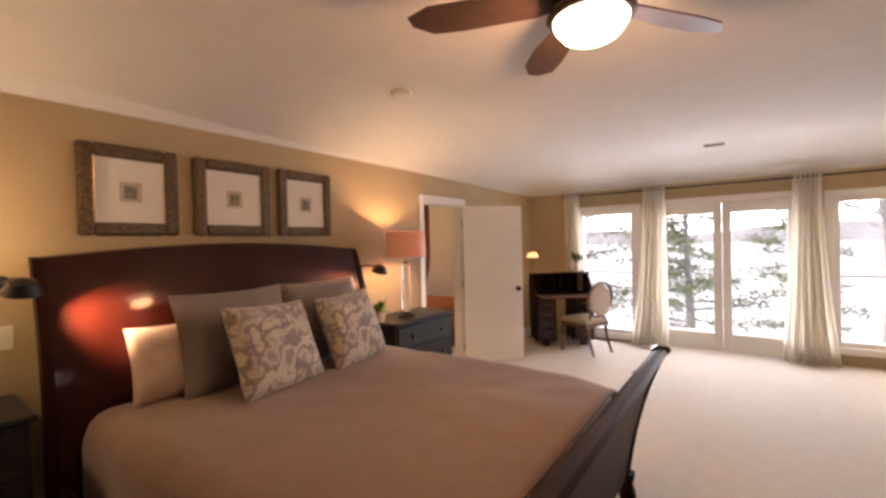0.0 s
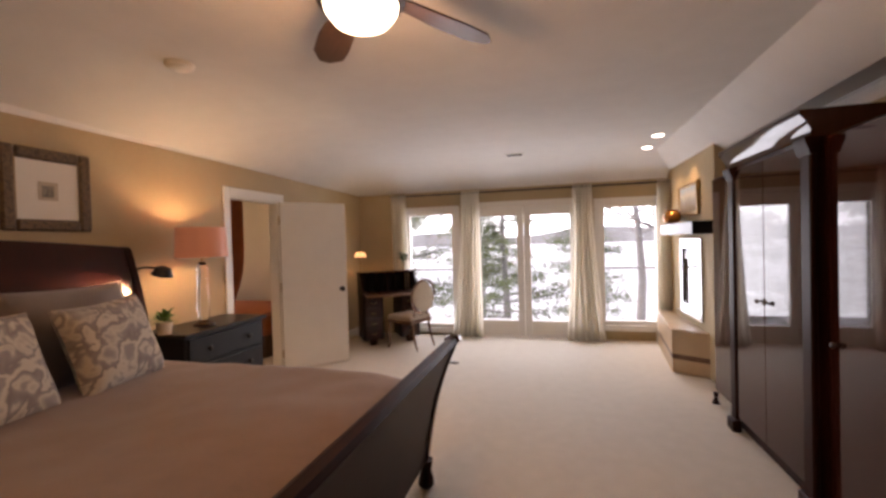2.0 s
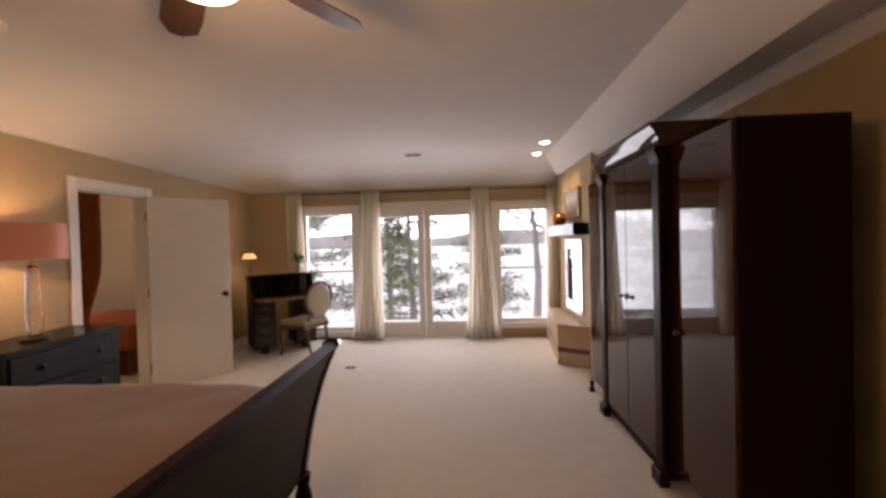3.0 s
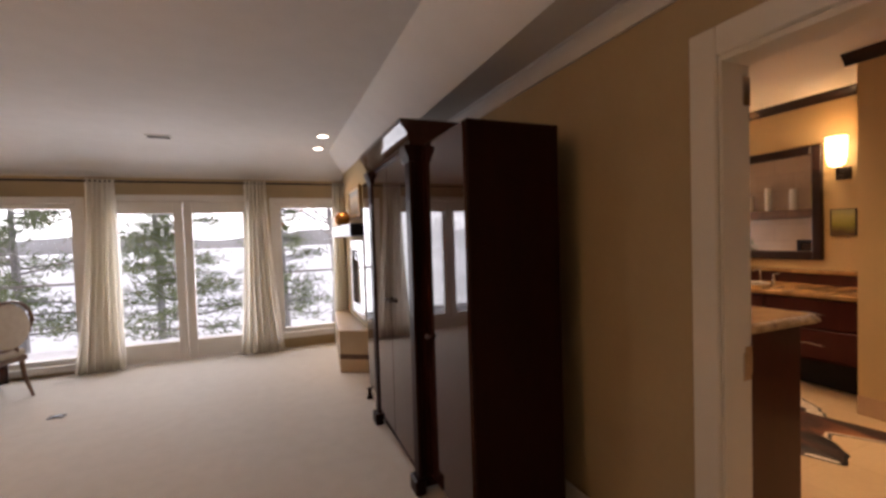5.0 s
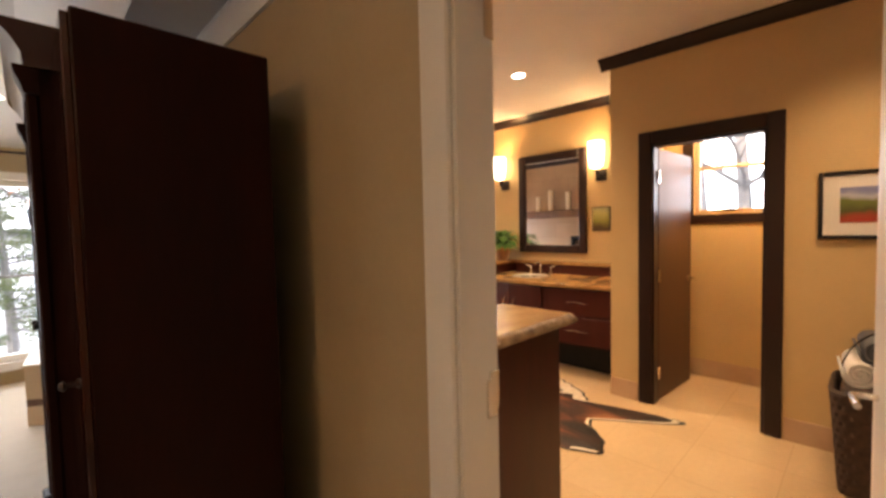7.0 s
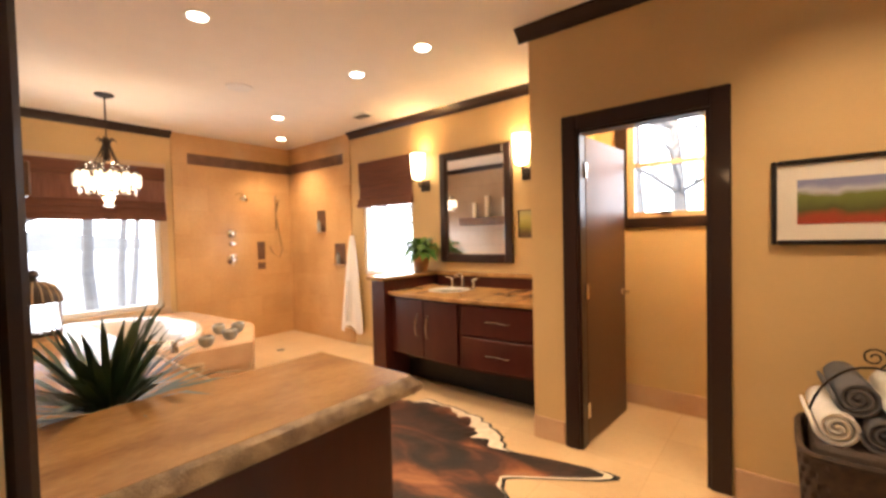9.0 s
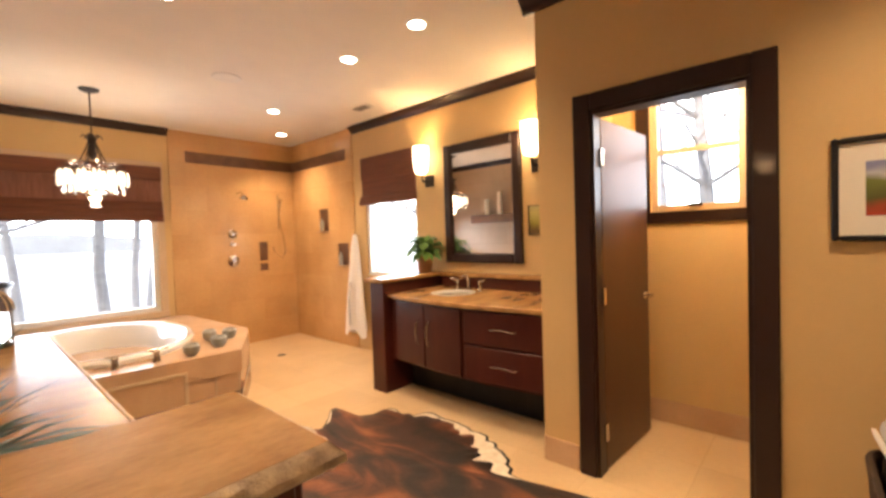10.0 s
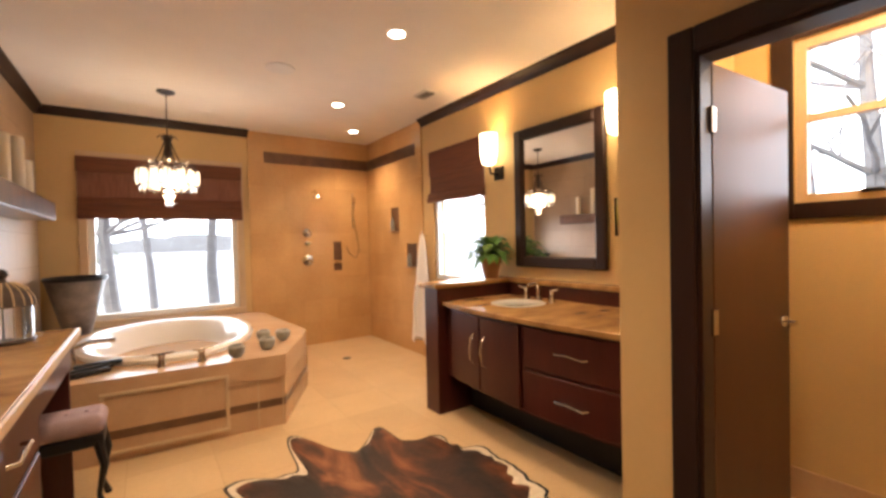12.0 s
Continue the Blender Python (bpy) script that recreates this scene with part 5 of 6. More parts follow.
# ---- chandelier ----
ch = thing("chandelier", 3.545, 6.1, TZ, "drum crystal chandelier with a dark scrolled stem, lit", "chandelier")
part("canopy", bm_lathe([(0.02, -0.035), (0.07, -0.015), (0.075, 0)], 24), "bronze", ch)
part("chain", bm_tube([(0, 0, -0.03), (0, 0, -0.4)], 0.006), "bronze", ch)
part("stem", bm_lathe([(0.01, -0.62), (0.03, -0.58), (0.02, -0.5), (0.035, -0.43), (0.012, -0.39)], 16), "bronze", ch)
for k in range(6):
    a = k * math.pi / 3
    c, s = math.cos(a), math.sin(a)
    part("scroll_arm", bm_tube([(0.02 * c, 0.02 * s, -0.45), (0.06 * c, 0.06 * s, -0.56), (0.1 * c, 0.1 * s, -0.65), (0.235 * c, 0.235 * s, -0.72)], 0.006, 6), "bronze", ch)
    part("finial_scroll", bm_tube([(0.02 * c, 0.02 * s, -0.44), (0.06 * c, 0.06 * s, -0.4), (0.075 * c, 0.075 * s, -0.43)], 0.006, 6), "bronze", ch)
for z, rr in ((-0.715, 0.235), (-0.86, 0.235), (-0.9, 0.15)):
    part("ring", bm_tube([(rr * math.cos(k * math.pi / 20), rr * math.sin(k * math.pi / 20), z) for k in range(41)], 0.005, 6), "bronze", ch)
lit, clear = [bpy.data.meshes.new("crystal_prism") for _ in range(2)]
for me, mm, h in ((lit, "crystal_lit", 0.062), (clear, "crystal", 0.066)):
    b = bm_lathe([(0.004, h), (0.013, h * 0.75), (0.014, -h * 0.6), (0.004, -h)], 6)
    b.to_mesh(me), b.free()
    me.materials.append(M[mm])


def hang(me, a, rr, z):
    o = new("crystal", me)
    o.parent = ch
    o.matrix_basis = pose(rr * math.cos(a), rr * math.sin(a), z, 0, 0, math.degrees(a))


for k in range(44):
    hang(clear if k % 3 == 1 else lit, k * math.pi / 22, 0.238, -0.785 - 0.008 * (k % 2))
for k in range(24):
    hang(clear if k % 2 else lit, k * math.pi / 12, 0.15, -0.83)
for k in range(12):
    a = k * math.pi / 6
    c, q = math.cos(a), math.sin(a)
    part("drop", bm_lathe([(0.003, 0.025), (0.014, 0.0), (0.009, -0.018), (0.003, -0.032)], 8, (0.21 * c, 0.21 * q, -0.895)), "crystal", ch)
    part("top_bead", bm_lathe([(0.003, -0.02), (0.015, 0.0), (0.003, 0.02)], 8, ((0.11 + 0.05 * (k % 2)) * c, (0.11 + 0.05 * (k % 2)) * q, -0.66)), "crystal", ch)
    part("top_scroll", bm_tube([(0.235 * c, 0.235 * q, -0.715), (0.21 * c, 0.21 * q, -0.66), (0.17 * c, 0.17 * q, -0.655), (0.165 * c, 0.165 * q, -0.68)], 0.0035, 5), "bronze", ch)
part("bottom_finial", bm_lathe([(0.02, -0.9), (0.07, -0.92), (0.045, -0.96), (0.03, -1.0), (0.05, -1.02), (0.004, -1.05)], 16), "crystal", ch)

# ---- shower fittings ----
sh = thing("shower_set", 0, TY1 - 0.015, 0, "chrome shower head, valves and hand shower on the tile", "shower")
part("shower_arm", bm_tube([(5.2, 0, 2.04), (5.2, -0.12, 2.05), (5.2, -0.2, 2.0)], 0.01), "chrome", sh)
part("shower_head", bm_lathe([(0.015, 0.05), (0.05, 0.02), (0.06, 0), (0.01, -0.004)], 20), "chrome", sh, m=pose(5.2, -0.21, 1.95, 15))
for z, rr in ((1.5, 0.06), (1.36, 0.035), (1.14, 0.075)):
    v = part("valve", bm_lathe([(rr, 0), (rr, 0.012), (0.02, 0.02), (0.018, 0.06)], 20), "chrome", sh, m=pose(5.12, 0, z, 90))
    part("valve_lever", bm_tube([(0, 0, 0.055), (0.05, 0.0, 0.06)], 0.007), "chrome", v)
part("slide_bar", bm_tube([(5.76, -0.03, 2.05), (5.76, -0.03, 1.55)], 0.01), "chrome", sh)
part("hand_shower", bm_tube([(5.76, -0.04, 1.78), (5.76, -0.09, 1.92), (5.74, -0.12, 1.97)], [0.012, 0.014, 0.035]), "chrome", sh)
part("hose", bm_tube([(5.76, -0.04, 1.76), (5.8, -0.05, 1.5), (5.84, -0.05, 1.25), (5.79, -0.05, 1.14), (5.7, -0.04, 1.2), (5.66, -0.02, 1.3)], 0.007, 6), "chrome", sh)
part("grate", bm_lathe([(0.05, 0), (0.05, 0.003)], 20), "bronze", thing("floor_drain", 5.25, 6.2, 0.001, "round metal shower floor drain", "drain"))
for y, z in ((6.35, 1.5), (5.94, 1.05)):
    b = thing("soap_bottle", TX1 - 0.05, y, z - 0.001, "small bottle standing in the tiled niche", "bottle", "niche bottles")
    part("body", bm_lathe([(0.025, 0), (0.028, 0.12), (0.01, 0.15), (0.01, 0.17)], 14), "greystone", b)
    part("shelf", bm_box(-0.03, 0.05, -0.09, 0.09, -0.014, -0.0005, 0.003), "tan_tile", b)


def robe():
    r = thing("bathrobe", TX1 - 0.02, 5.6, 0, "white towelling robe hanging from a hook", "bathrobe")
    part("hook", bm_tube([(0.02, 0, 1.42), (-0.05, 0, 1.42), (-0.06, 0, 1.46)], 0.007), "chrome", r)
    bm = bmesh.new()
    rings = []
    for i in range(17):
        v = i / 16
        w, d = 0.03 + 0.17 * v ** 0.8, 0.03 + 0.05 * v
        rings.append([bm.verts.new((-0.06 - d * math.sin(a) * (1 + 0.25 * math.sin(5 * a + 2 * v)) * 0.6, w * math.cos(a) * (1 + 0.12 * math.sin(7 * a)) + 0.04 * v, 1.43 - (1.22 + 0.05 * math.sin(3 * a)) * v)) for a in [k * 2 * math.pi / 28 for k in range(28)]])
    for a, b in zip(rings, rings[1:]):
        for k in range(28):
            bm.faces.new((a[k], a[(k + 1) % 28], b[(k + 1) % 28], b[k]))
    bm.faces.new(rings[0]), bm.faces.new(rings[-1])
    part("cloth", bm, "towel", r)
    part("belt", bm_tube([(-0.13, 0.03, 0.85), (-0.15, 0.05, 0.6), (-0.14, 0.06, 0.32)], 0.018), "towel", r)


robe()

# ---- vanity ----
pw = tagged(thing("pony_wall", 0, 0, 0, "low cherry-panelled wall with a stone ledge", "wall"), kind="structure")
part("panel", bm_box(5.18, TX1, 4.19, 4.37, 0, 0.985, 0.004), "cabinet", pw)
part("ledge", bm_box(5.14, TX1, 4.16, 4.40, 0.985, 1.02, 0.006), "granite", pw)
bs = tagged(thing("backsplash", 0, 0, 0, "cherry backsplash with a stone ledge", "backsplash"), kind="structure")
part("panel", bm_box(5.93, TX1, JY, 4.16, 0.88, 0.985), "cabinet", bs)
part("ledge", bm_box(5.9, TX1, JY, 4.16, 0.985, 1.02, 0.005), "granite", bs)


def bow(y):
    return 5.27 - 0.07 * math.sin(math.pi * (y - JY) / (4.19 - JY))


def bow_panel(y0, y1, z0, z1, off, t):
    """A bowed front panel between y0 and y1."""
    n = 8
    out = [(bow(y0 + (y1 - y0) * k / n) - off, y0 + (y1 - y0) * k / n) for k in range(n + 1)]
    return bm_prism(out + [(x + t, y) for x, y in out[::-1]], z0, z1, 0.003)


van = thing("vanity", 0, 0, 0, "bow-fronted cherry vanity cabinet floating above the floor", "vanity")
n = 12
front = [(bow(JY + (4.185 - JY) * k / n), JY + (4.185 - JY) * k / n) for k in range(n + 1)]
part("body", bm_prism(front + [(TX1, 4.185), (TX1, JY)], 0.3, 0.845), "cabinet", van)
# black block standing in for the shade beneath the floating cabinet
part("toe_shade", bm_box(5.5, TX1, JY, 4.185, 0.0, 0.3), "black", van)
for y0, y1 in ((3.72, 4.1), (3.33, 3.71)):
    d = part("door", bow_panel(y0, y1, 0.32, 0.83, 0.02, 0.018), "cabinet", van)
    yh = y0 + 0.06 if y0 > 3.5 else y1 - 0.06
    part("handle", bm_tube([(bow(yh) - 0.02, yh, 0.5), (bow(yh) - 0.05, yh, 0.52), (bow(yh) - 0.055, yh + 0.01, 0.6), (bow(yh) - 0.05, yh, 0.68), (bow(yh) - 0.02, yh, 0.7)], 0.007), "chrome", d, "nickel bow handle")
for z0, z1 in ((0.59, 0.83), (0.32, 0.57)):
    d = part("drawer", bow_panel(2.63, 3.29, z0, z1, 0.02, 0.018), "cabinet", van)
    zc, x = (z0 + z1) / 2, bow(2.96) - 0.02
    part("handle", bm_tube([(x, 2.86, zc), (x - 0.03, 2.87, zc), (x - 0.035, 2.96, zc + 0.01), (x - 0.03, 3.05, zc), (x, 3.06, zc)], 0.007), "chrome", d, "nickel bow handle")
wt = thing("countertop", 0, 0, 0, "gold granite vanity top with a chiselled edge", "countertop")
part("slab", bm_prism([(x - 0.045, y) for x, y in front] + [(5.93, 4.185), (5.93, JY)], 0.846, 0.88, 0.004), "granite", wt)
sk = thing("sink", 5.58, 3.72, 0.881, "oval under-mounted porcelain sink", "sink")
part("rim", bm_lathe([(0.19, 0), (0.2, 0.004), (0.17, 0.006), (0.15, 0.003)], 32), "porcelain", sk)
fc = thing("faucet", 5.8, 3.72, 0.881, "three-piece nickel widespread faucet", "faucet")
part("spout", bm_tube([(0, 0, 0), (0, 0, 0.1), (-0.03, 0, 0.13), (-0.12, 0, 0.12)], [0.024, 0.018, 0.016, 0.014]), "chrome", fc)
for y in (-0.13, 0.13):
    hd = part("tap", bm_lathe([(0.028, 0), (0.02, 0.02), (0.016, 0.07), (0.02, 0.085)], 16, (0, y, 0)), "chrome", fc)
    part("lever", bm_tube([(0, y, 0.085), (-0.02, y * 1.5, 0.1)], 0.008), "chrome", hd)
vp = thing("potted_plant", 5.82, 4.28, 1.021, "leafy green plant in a terracotta pot on the ledge", "plant")
part("pot", bm_lathe([(0.06, 0), (0.09, 0.15), (0.1, 0.15), (0.1, 0.18), (0.085, 0.18), (0.075, 0.12)], 20), "terracotta", vp)
part("leaves", leaf_cluster(150, 0.12, 0.14, 0.22, 0.032, 9, 0.9), "leaf", vp, m=pose(0, 0, 0.15))
mir = thing("wall_mirror", 0, 0, 0, "wall mirror in a wide espresso wood frame", "mirror")
f = bmesh.new()
for a, b, c, d in ((3.257, 3.347, 1.115, 2.28), (4.057, 4.147, 1.115, 2.28), (3.347, 4.057, 2.19, 2.28), (3.347, 4.057, 1.115, 1.205)):
    bm_box(TX1 - 0.05, TX1 - 0.004, a, b, c, d, 0.012, bm=f)
part("frame", f, "darktrim", mir)
part("mirror_glass", bm_box(TX1 - 0.02, TX1 - 0.006, 3.347, 4.057, 1.205, 2.19), "mirror", mir)
for y in (4.37, 3.1):
    s = thing("wall_sconce", TX1, y, 2.0, "half-round frosted glass wall sconce, lit", "wall lamp", "vanity sconces")
    part("back_plate", bm_box(-0.02, 0, -0.06, 0.06, -0.1, 0.02, 0.004), "bronze", s)
    part("arm", bm_tube([(-0.02, 0, -0.05), (-0.11, 0, -0.05), (-0.12, 0, 0.02)], 0.012), "bronze", s)
    part("glass", bm_lathe([(0.02, 0.02), (0.06, 0.04), (0.075, 0.12), (0.08, 0.3), (0.076, 0.3), (0.07, 0.12)], 24, (-0.13, 0, 0)), "sconce", s, "glowing frosted glass")
framed("small_painting", "x", TX1 - 0.001, 3.0, 3.2, 1.36, 1.62, 0.006, 0.03, "bronze", 0, "meadow", "small unframed green landscape canvas", d=-1)
framed("landscape_painting", "x", JX - 0.001, 0.62, 1.29, 1.31, 1.71, 0.022, 0.03, "black", 0.075, "landscape", "black framed red field landscape with white mount", d=-1)

# ---- tall stone-topped cabinet by the door, low dressing counter beyond it ----
ct = thing("cabinet", 0, 0, 0, "tall dark cherry cabinet beside the bathroom doorway", "cabinet")
part("body", bm_box(TX0 + 0.022, 3.08, 1.92, 2.21, 0.08, 1.035, 0.004), "cabinet", ct)
part("plinth", bm_box(TX0 + 0.022, 3.03, 1.95, 2.2, 0, 0.08), "black", ct)
for nm, z0, z1 in (("drawer", 0.78, 1.01), ("door", 0.12, 0.76)):
    d = part(nm, bm_box(3.08, 3.1, 1.935, 2.2, z0, z1, 0.005), "cabinet", ct)
    part("handle", bm_tube([(3.1, 1.99, z1 - 0.11), (3.125, 2.0, z1 - 0.11), (3.125, 2.13, z1 - 0.11), (3.1, 2.14, z1 - 0.11)], 0.007), "chrome", d)
LX, LZ, LY = 3.05, 0.92, 4.56
dc = thing("dressing_cabinet", 0, 0, 0, "low dark cherry dressing cabinet along the tiled wall", "cabinet")
part("body", bm_box(TX0 + 0.022, LX - 0.04, 2.213, 3.55, 0.08, LZ - 0.04, 0.004), "cabinet", dc)
part("plinth", bm_box(TX0 + 0.022, LX - 0.1, 2.22, 3.54, 0, 0.08), "black", dc)
part("end_panel", bm_box(TX0 + 0.022, LX - 0.05, LY - 0.06, LY - 0.03, 0, LZ - 0.04, 0.004), "cabinet", dc)
part("apron", bm_box(LX - 0.06, LX - 0.04, 3.55, LY - 0.06, LZ - 0.2, LZ - 0.04, 0.004), "cabinet", dc)
for k in range(2):
    y0 = 2.25 + k * 0.65
    d = part("drawer", bm_box(LX - 0.04, LX - 0.02, y0, y0 + 0.635, 0.66, 0.865, 0.005), "cabinet", dc)
    part("handle", bm_tube([(LX - 0.02, y0 + 0.2, 0.77), (LX + 0.005, y0 + 0.21, 0.77), (LX + 0.005, y0 + 0.36, 0.775), (LX - 0.02, y0 + 0.37, 0.77)], 0.007), "chrome", d)
    part("door", bm_box(LX - 0.04, LX - 0.02, y0, y0 + 0.635, 0.11, 0.645, 0.005), "cabinet", dc)
ls = thing("dressing_countertop", 0, 0, 0, "polished gold granite dressing counter", "countertop")
part("slab", bm_box(TX0 + 0.022, LX - 0.012, 2.235, LY, LZ - 0.039, LZ, 0.003), "granite", ls)
part("front_edge", bm_box(LX - 0.012, LX, 2.235, LY, LZ - 0.039, LZ + 0.001, 0.004), "hearth", ls, "pale polished stone edge")


def rough_counter():
    """A stone slab with an uneven chiselled edge."""
    bm = bmesh.new()
    edge = []
    for k in range(61):
        edge.append((TX0 + 0.022 + (3.13 - TX0 - 0.022) * k / 60, 1.88, 0, -1))
    for k in range(1, 121):
        edge.append((3.13, 1.88 + 0.35 * k / 120, 1, 0))
    prof = ((-0.012, 1.08), (0.0, 1.074), (0.006, 1.06), (0.004, 1.048), (-0.01, 1.037))
    cols = []
    for i, (x, y, nx, ny) in enumerate(edge):
        col = []
        for j, (o, z) in enumerate(prof):
            d = o + (0.011 * noise.noise((x * 13, y * 13, z * 30)) + 0.006 * noise.noise((x * 41, y * 41, z * 60)) if 0 < j < 4 else 0)
            dx, dy = nx * d, ny * d
            if i == 60:
                dx, dy = d, -d
            col.append(bm.verts.new((x + dx, y + dy, z)))
        cols.append(col)
    for a, b in zip(cols, cols[1:]):
        for j in range(len(prof) - 1):
            bm.faces.new((a[j], a[j + 1], b[j + 1], b[j]))
    return bm


cs = thing("stone_countertop", 0, 0, 0, "polished gold granite counter with a chiselled edge", "countertop")
part("edge", rough_counter(), "chisel", cs, "rough chiselled stone edge")
part("slab", bm_box(TX0 + 0.022, 3.119, 1.892, 2.23, 1.037, 1.0805), "granite", cs)
cp = thing("spiky_plant", 2.68, 2.36, LZ + 0.001, "spiky dark green grass plant on the counter", "plant")
part("pot", bm_lathe([(0.05, 0), (0.07, 0.1), (0.06, 0.1), (0.055, 0.085)], 18), "black", cp)
part("leaves", leaf_cluster(150, 0.05, 0.03, 0.27, 0.008, 12, 0.3), "dleaf", cp, m=pose(0, 0, 0.09))
bc = thing("glass_cloche", 2.8, 4.3, LZ + 0.001, "ribbed glass lantern with a brown domed lid and finial", "lantern")
part("jar", bm_lathe([(0.1, 0), (0.105, 0.012), (0.105, 0.17), (0.098, 0.17), (0.098, 0.015)], 32), "crystal", bc)
part("base_ring", bm_lathe([(0.106, 0), (0.112, 0.01), (0.106, 0.02)], 32), "bronze", bc)
part("lid", bm_lathe([(0.116, 0.17), (0.113, 0.195), (0.095, 0.24), (0.05, 0.275), (0.018, 0.285), (0.014, 0.3), (0.026, 0.315), (0.02, 0.335), (0.005, 0.345)], 32), "wicker", bc, "brown domed lid")
for k in range(18):
    a = k * math.pi / 9
    c, q = math.cos(a), math.sin(a)
    part("rib", bm_tube([(0.116 * c, 0.116 * q, 0.175), (0.108 * c, 0.108 * q, 0.215), (0.085 * c, 0.085 * q, 0.253), (0.045 * c, 0.045 * q, 0.28)], 0.004, 5), "hearth", bc)
    part("jar_bar", bm_tube([(0.107 * c, 0.107 * q, 0.015), (0.107 * c, 0.107 * q, 0.175)], 0.0025, 5), "greystone", bc)

# ---- chimney wall shelf and insert ----
sf2 = thing("mantel_beam", 0, 0, 0, "long espresso wooden mantel beam on the tiled wall", "shelf")
part("beam", bm_box(TX0 + 0.021, 2.74, 3.7, 6.35, 1.6, 1.75, 0.008), "walnut", sf2)
for y, h, rr in ((6.05, 0.3, 0.045), (5.75, 0.42, 0.05), (5.35, 0.36, 0.05), (4.3, 0.4, 0.05), (4.05, 0.3, 0.05)):
    c = thing("pillar_candle", 2.61, y, 1.751, "ivory pillar candle standing on the mantel beam", "candle", "mantel candles")
    part("wax", bm_lathe([(rr, 0), (rr, h - 0.006), (rr - 0.01, h), (0.01, h - 0.006)], 18), "candle", c)
    part("wick", bm_tube([(0, 0, h - 0.008), (0.002, 0, h + 0.012)], 0.002, 5), "black", c)
bp = thing("green_panel", 0, 0, 0, "small yellow-green canvas leaning on the mantel beam", "picture")
part("canvas", bm_box(2.55, 2.575, 4.75, 5.1, 1.752, 2.2, 0.003), mat("yellow_green_canvas", (0.5, 0.46, 0.12), (0.42, 0.36, 0.08), 0.8, 6), bp)
bi = thing("fireplace_insert", 0, 0, 0, "wide black gas fireplace set into the tile", "fireplace")
f = bmesh.new()
for a, b, c, d in ((4.25, 4.3, 0.78, 1.22), (5.3, 5.35, 0.78, 1.22), (4.3, 5.3, 1.16, 1.22), (4.3, 5.3, 0.78, 0.84)):
    bm_box(TX0 + 0.004, TX0 + 0.035, a, b, c, d, 0.003, bm=f)
part("surround", f, "black", bi)
part("fire_glass", bm_box(TX0 + 0.004, TX0 + 0.012, 4.3, 5.3, 0.84, 1.16), "darkglass", bi)

# ---- stool, basket, rug ----
st = thing("stool", 3.0, 4.38, 0, "black carved stool with a tufted mauve cushion", "stool")
st.matrix_basis = pose(3.0, 4.38, 0) @ Matrix.Diagonal((0.8, 0.85, 0.97, 1))
cu = part("cushion", bm_box(-0.2, 0.2, -0.15, 0.15, 0.42, 0.52, 0.045, segs=4), "plum", st)
for x in (-0.1, 0.0, 0.1):
    part("button", bm_lathe([(0.014, 0), (0.01, 0.008), (0.002, 0.01)], 10, (x, 0, 0.518)), "plum", cu)
part("seat_rail", bm_box(-0.19, 0.19, -0.14, 0.14, 0.36, 0.42, 0.008), "black", st)
for sx in (-1, 1):
    for sy in (-1, 1):
        part("leg", bm_tube([(sx * 0.16, sy * 0.115, 0.38), (sx * 0.19, sy * 0.14, 0.26), (sx * 0.155, sy * 0.11, 0.1), (sx * 0.185, sy * 0.135, 0)], [0.03, 0.024, 0.014, 0.022]), "black", st)


def towel_basket():
    r = thing("towel_basket", 4.72, 0.97, 0, "square dark wicker basket heaped with towels, wire handle", "basket")

    def ring(w, z, n=64, e=0.28, wave=0.0, turn=0):
        out = []
        for k in range(n):
            a = 2 * math.pi * k / n
            q = w + wave * (1 if (k // 2 + turn) % 2 else -1)
            out.append((q * math.copysign(abs(math.cos(a)) ** e, math.cos(a)), q * math.copysign(abs(math.sin(a)) ** e, math.sin(a)), z))
        return out

    bm = bmesh.new()
    rows = [[bm.verts.new(p) for p in ring(0.18 + 0.04 * i / 26, 0.54 * i / 26, wave=0.005, turn=i // 2)] for i in range(27)]
    for a, b in zip(rows, rows[1:]):
        for k in range(64):
            bm.faces.new((a[k], a[(k + 1) % 64], b[(k + 1) % 64], b[k]))
    bm.faces.new(rows[0])
    part("weave", bm, "wicker", r).modifiers.new("thickness", "SOLIDIFY").thickness = 0.012
    rim = ring(0.225, 0.54)
    part("rim", bm_tube(rim + rim[:1], 0.014, 6), "wicker", r)
    part("lining", bm_box(-0.19, 0.19, -0.19, 0.19, 0.44, 0.57, 0.03, segs=3), "wicker", r, "dark brown cloth lining")
    part("handle", bm_tube([(0.02, 0.2 * math.cos(a), 0.54 + 0.3 * math.sin(a)) for a in [math.pi * k / 18 for k in range(19)]], 0.005, 6), "bronze", r, "thin bronze wire hoop")
    part("scroll", bm_tube([(0.02, (0.008 + 0.0016 * k) * math.cos(k * 0.5), 0.88 + (0.008 + 0.0016 * k) * math.sin(k * 0.5)) for k in range(22)], 0.004, 5), "bronze", r, "bronze wire scroll")
    return r


towel_basket()


def towel_roll(x, y, z, rz, material, label):
    bm = bmesh.new()
    pts = []
    for k in range(60):
        a = k * 0.32
        pts.append(((0.012 + 0.0038 * k / 1.0 * 0.28) * math.cos(a), (0.012 + 0.0038 * k * 0.28) * math.sin(a)))
    ra, rb = [bm.verts.new((-0.17, p, q)) for p, q in pts], [bm.verts.new((0.17, p, q)) for p, q in pts]
    for k in range(59):
        bm.faces.new((ra[k], ra[k + 1], rb[k + 1], rb[k]))
    ob = mesh_ob("rolled_towel", bm, material)
    ob.modifiers.new("thickness", "SOLIDIFY").thickness = 0.013
    ob.matrix_basis = pose(x, y, z, 0, 0, rz)
    return tagged(ob, label, "towel", "rolled towels")


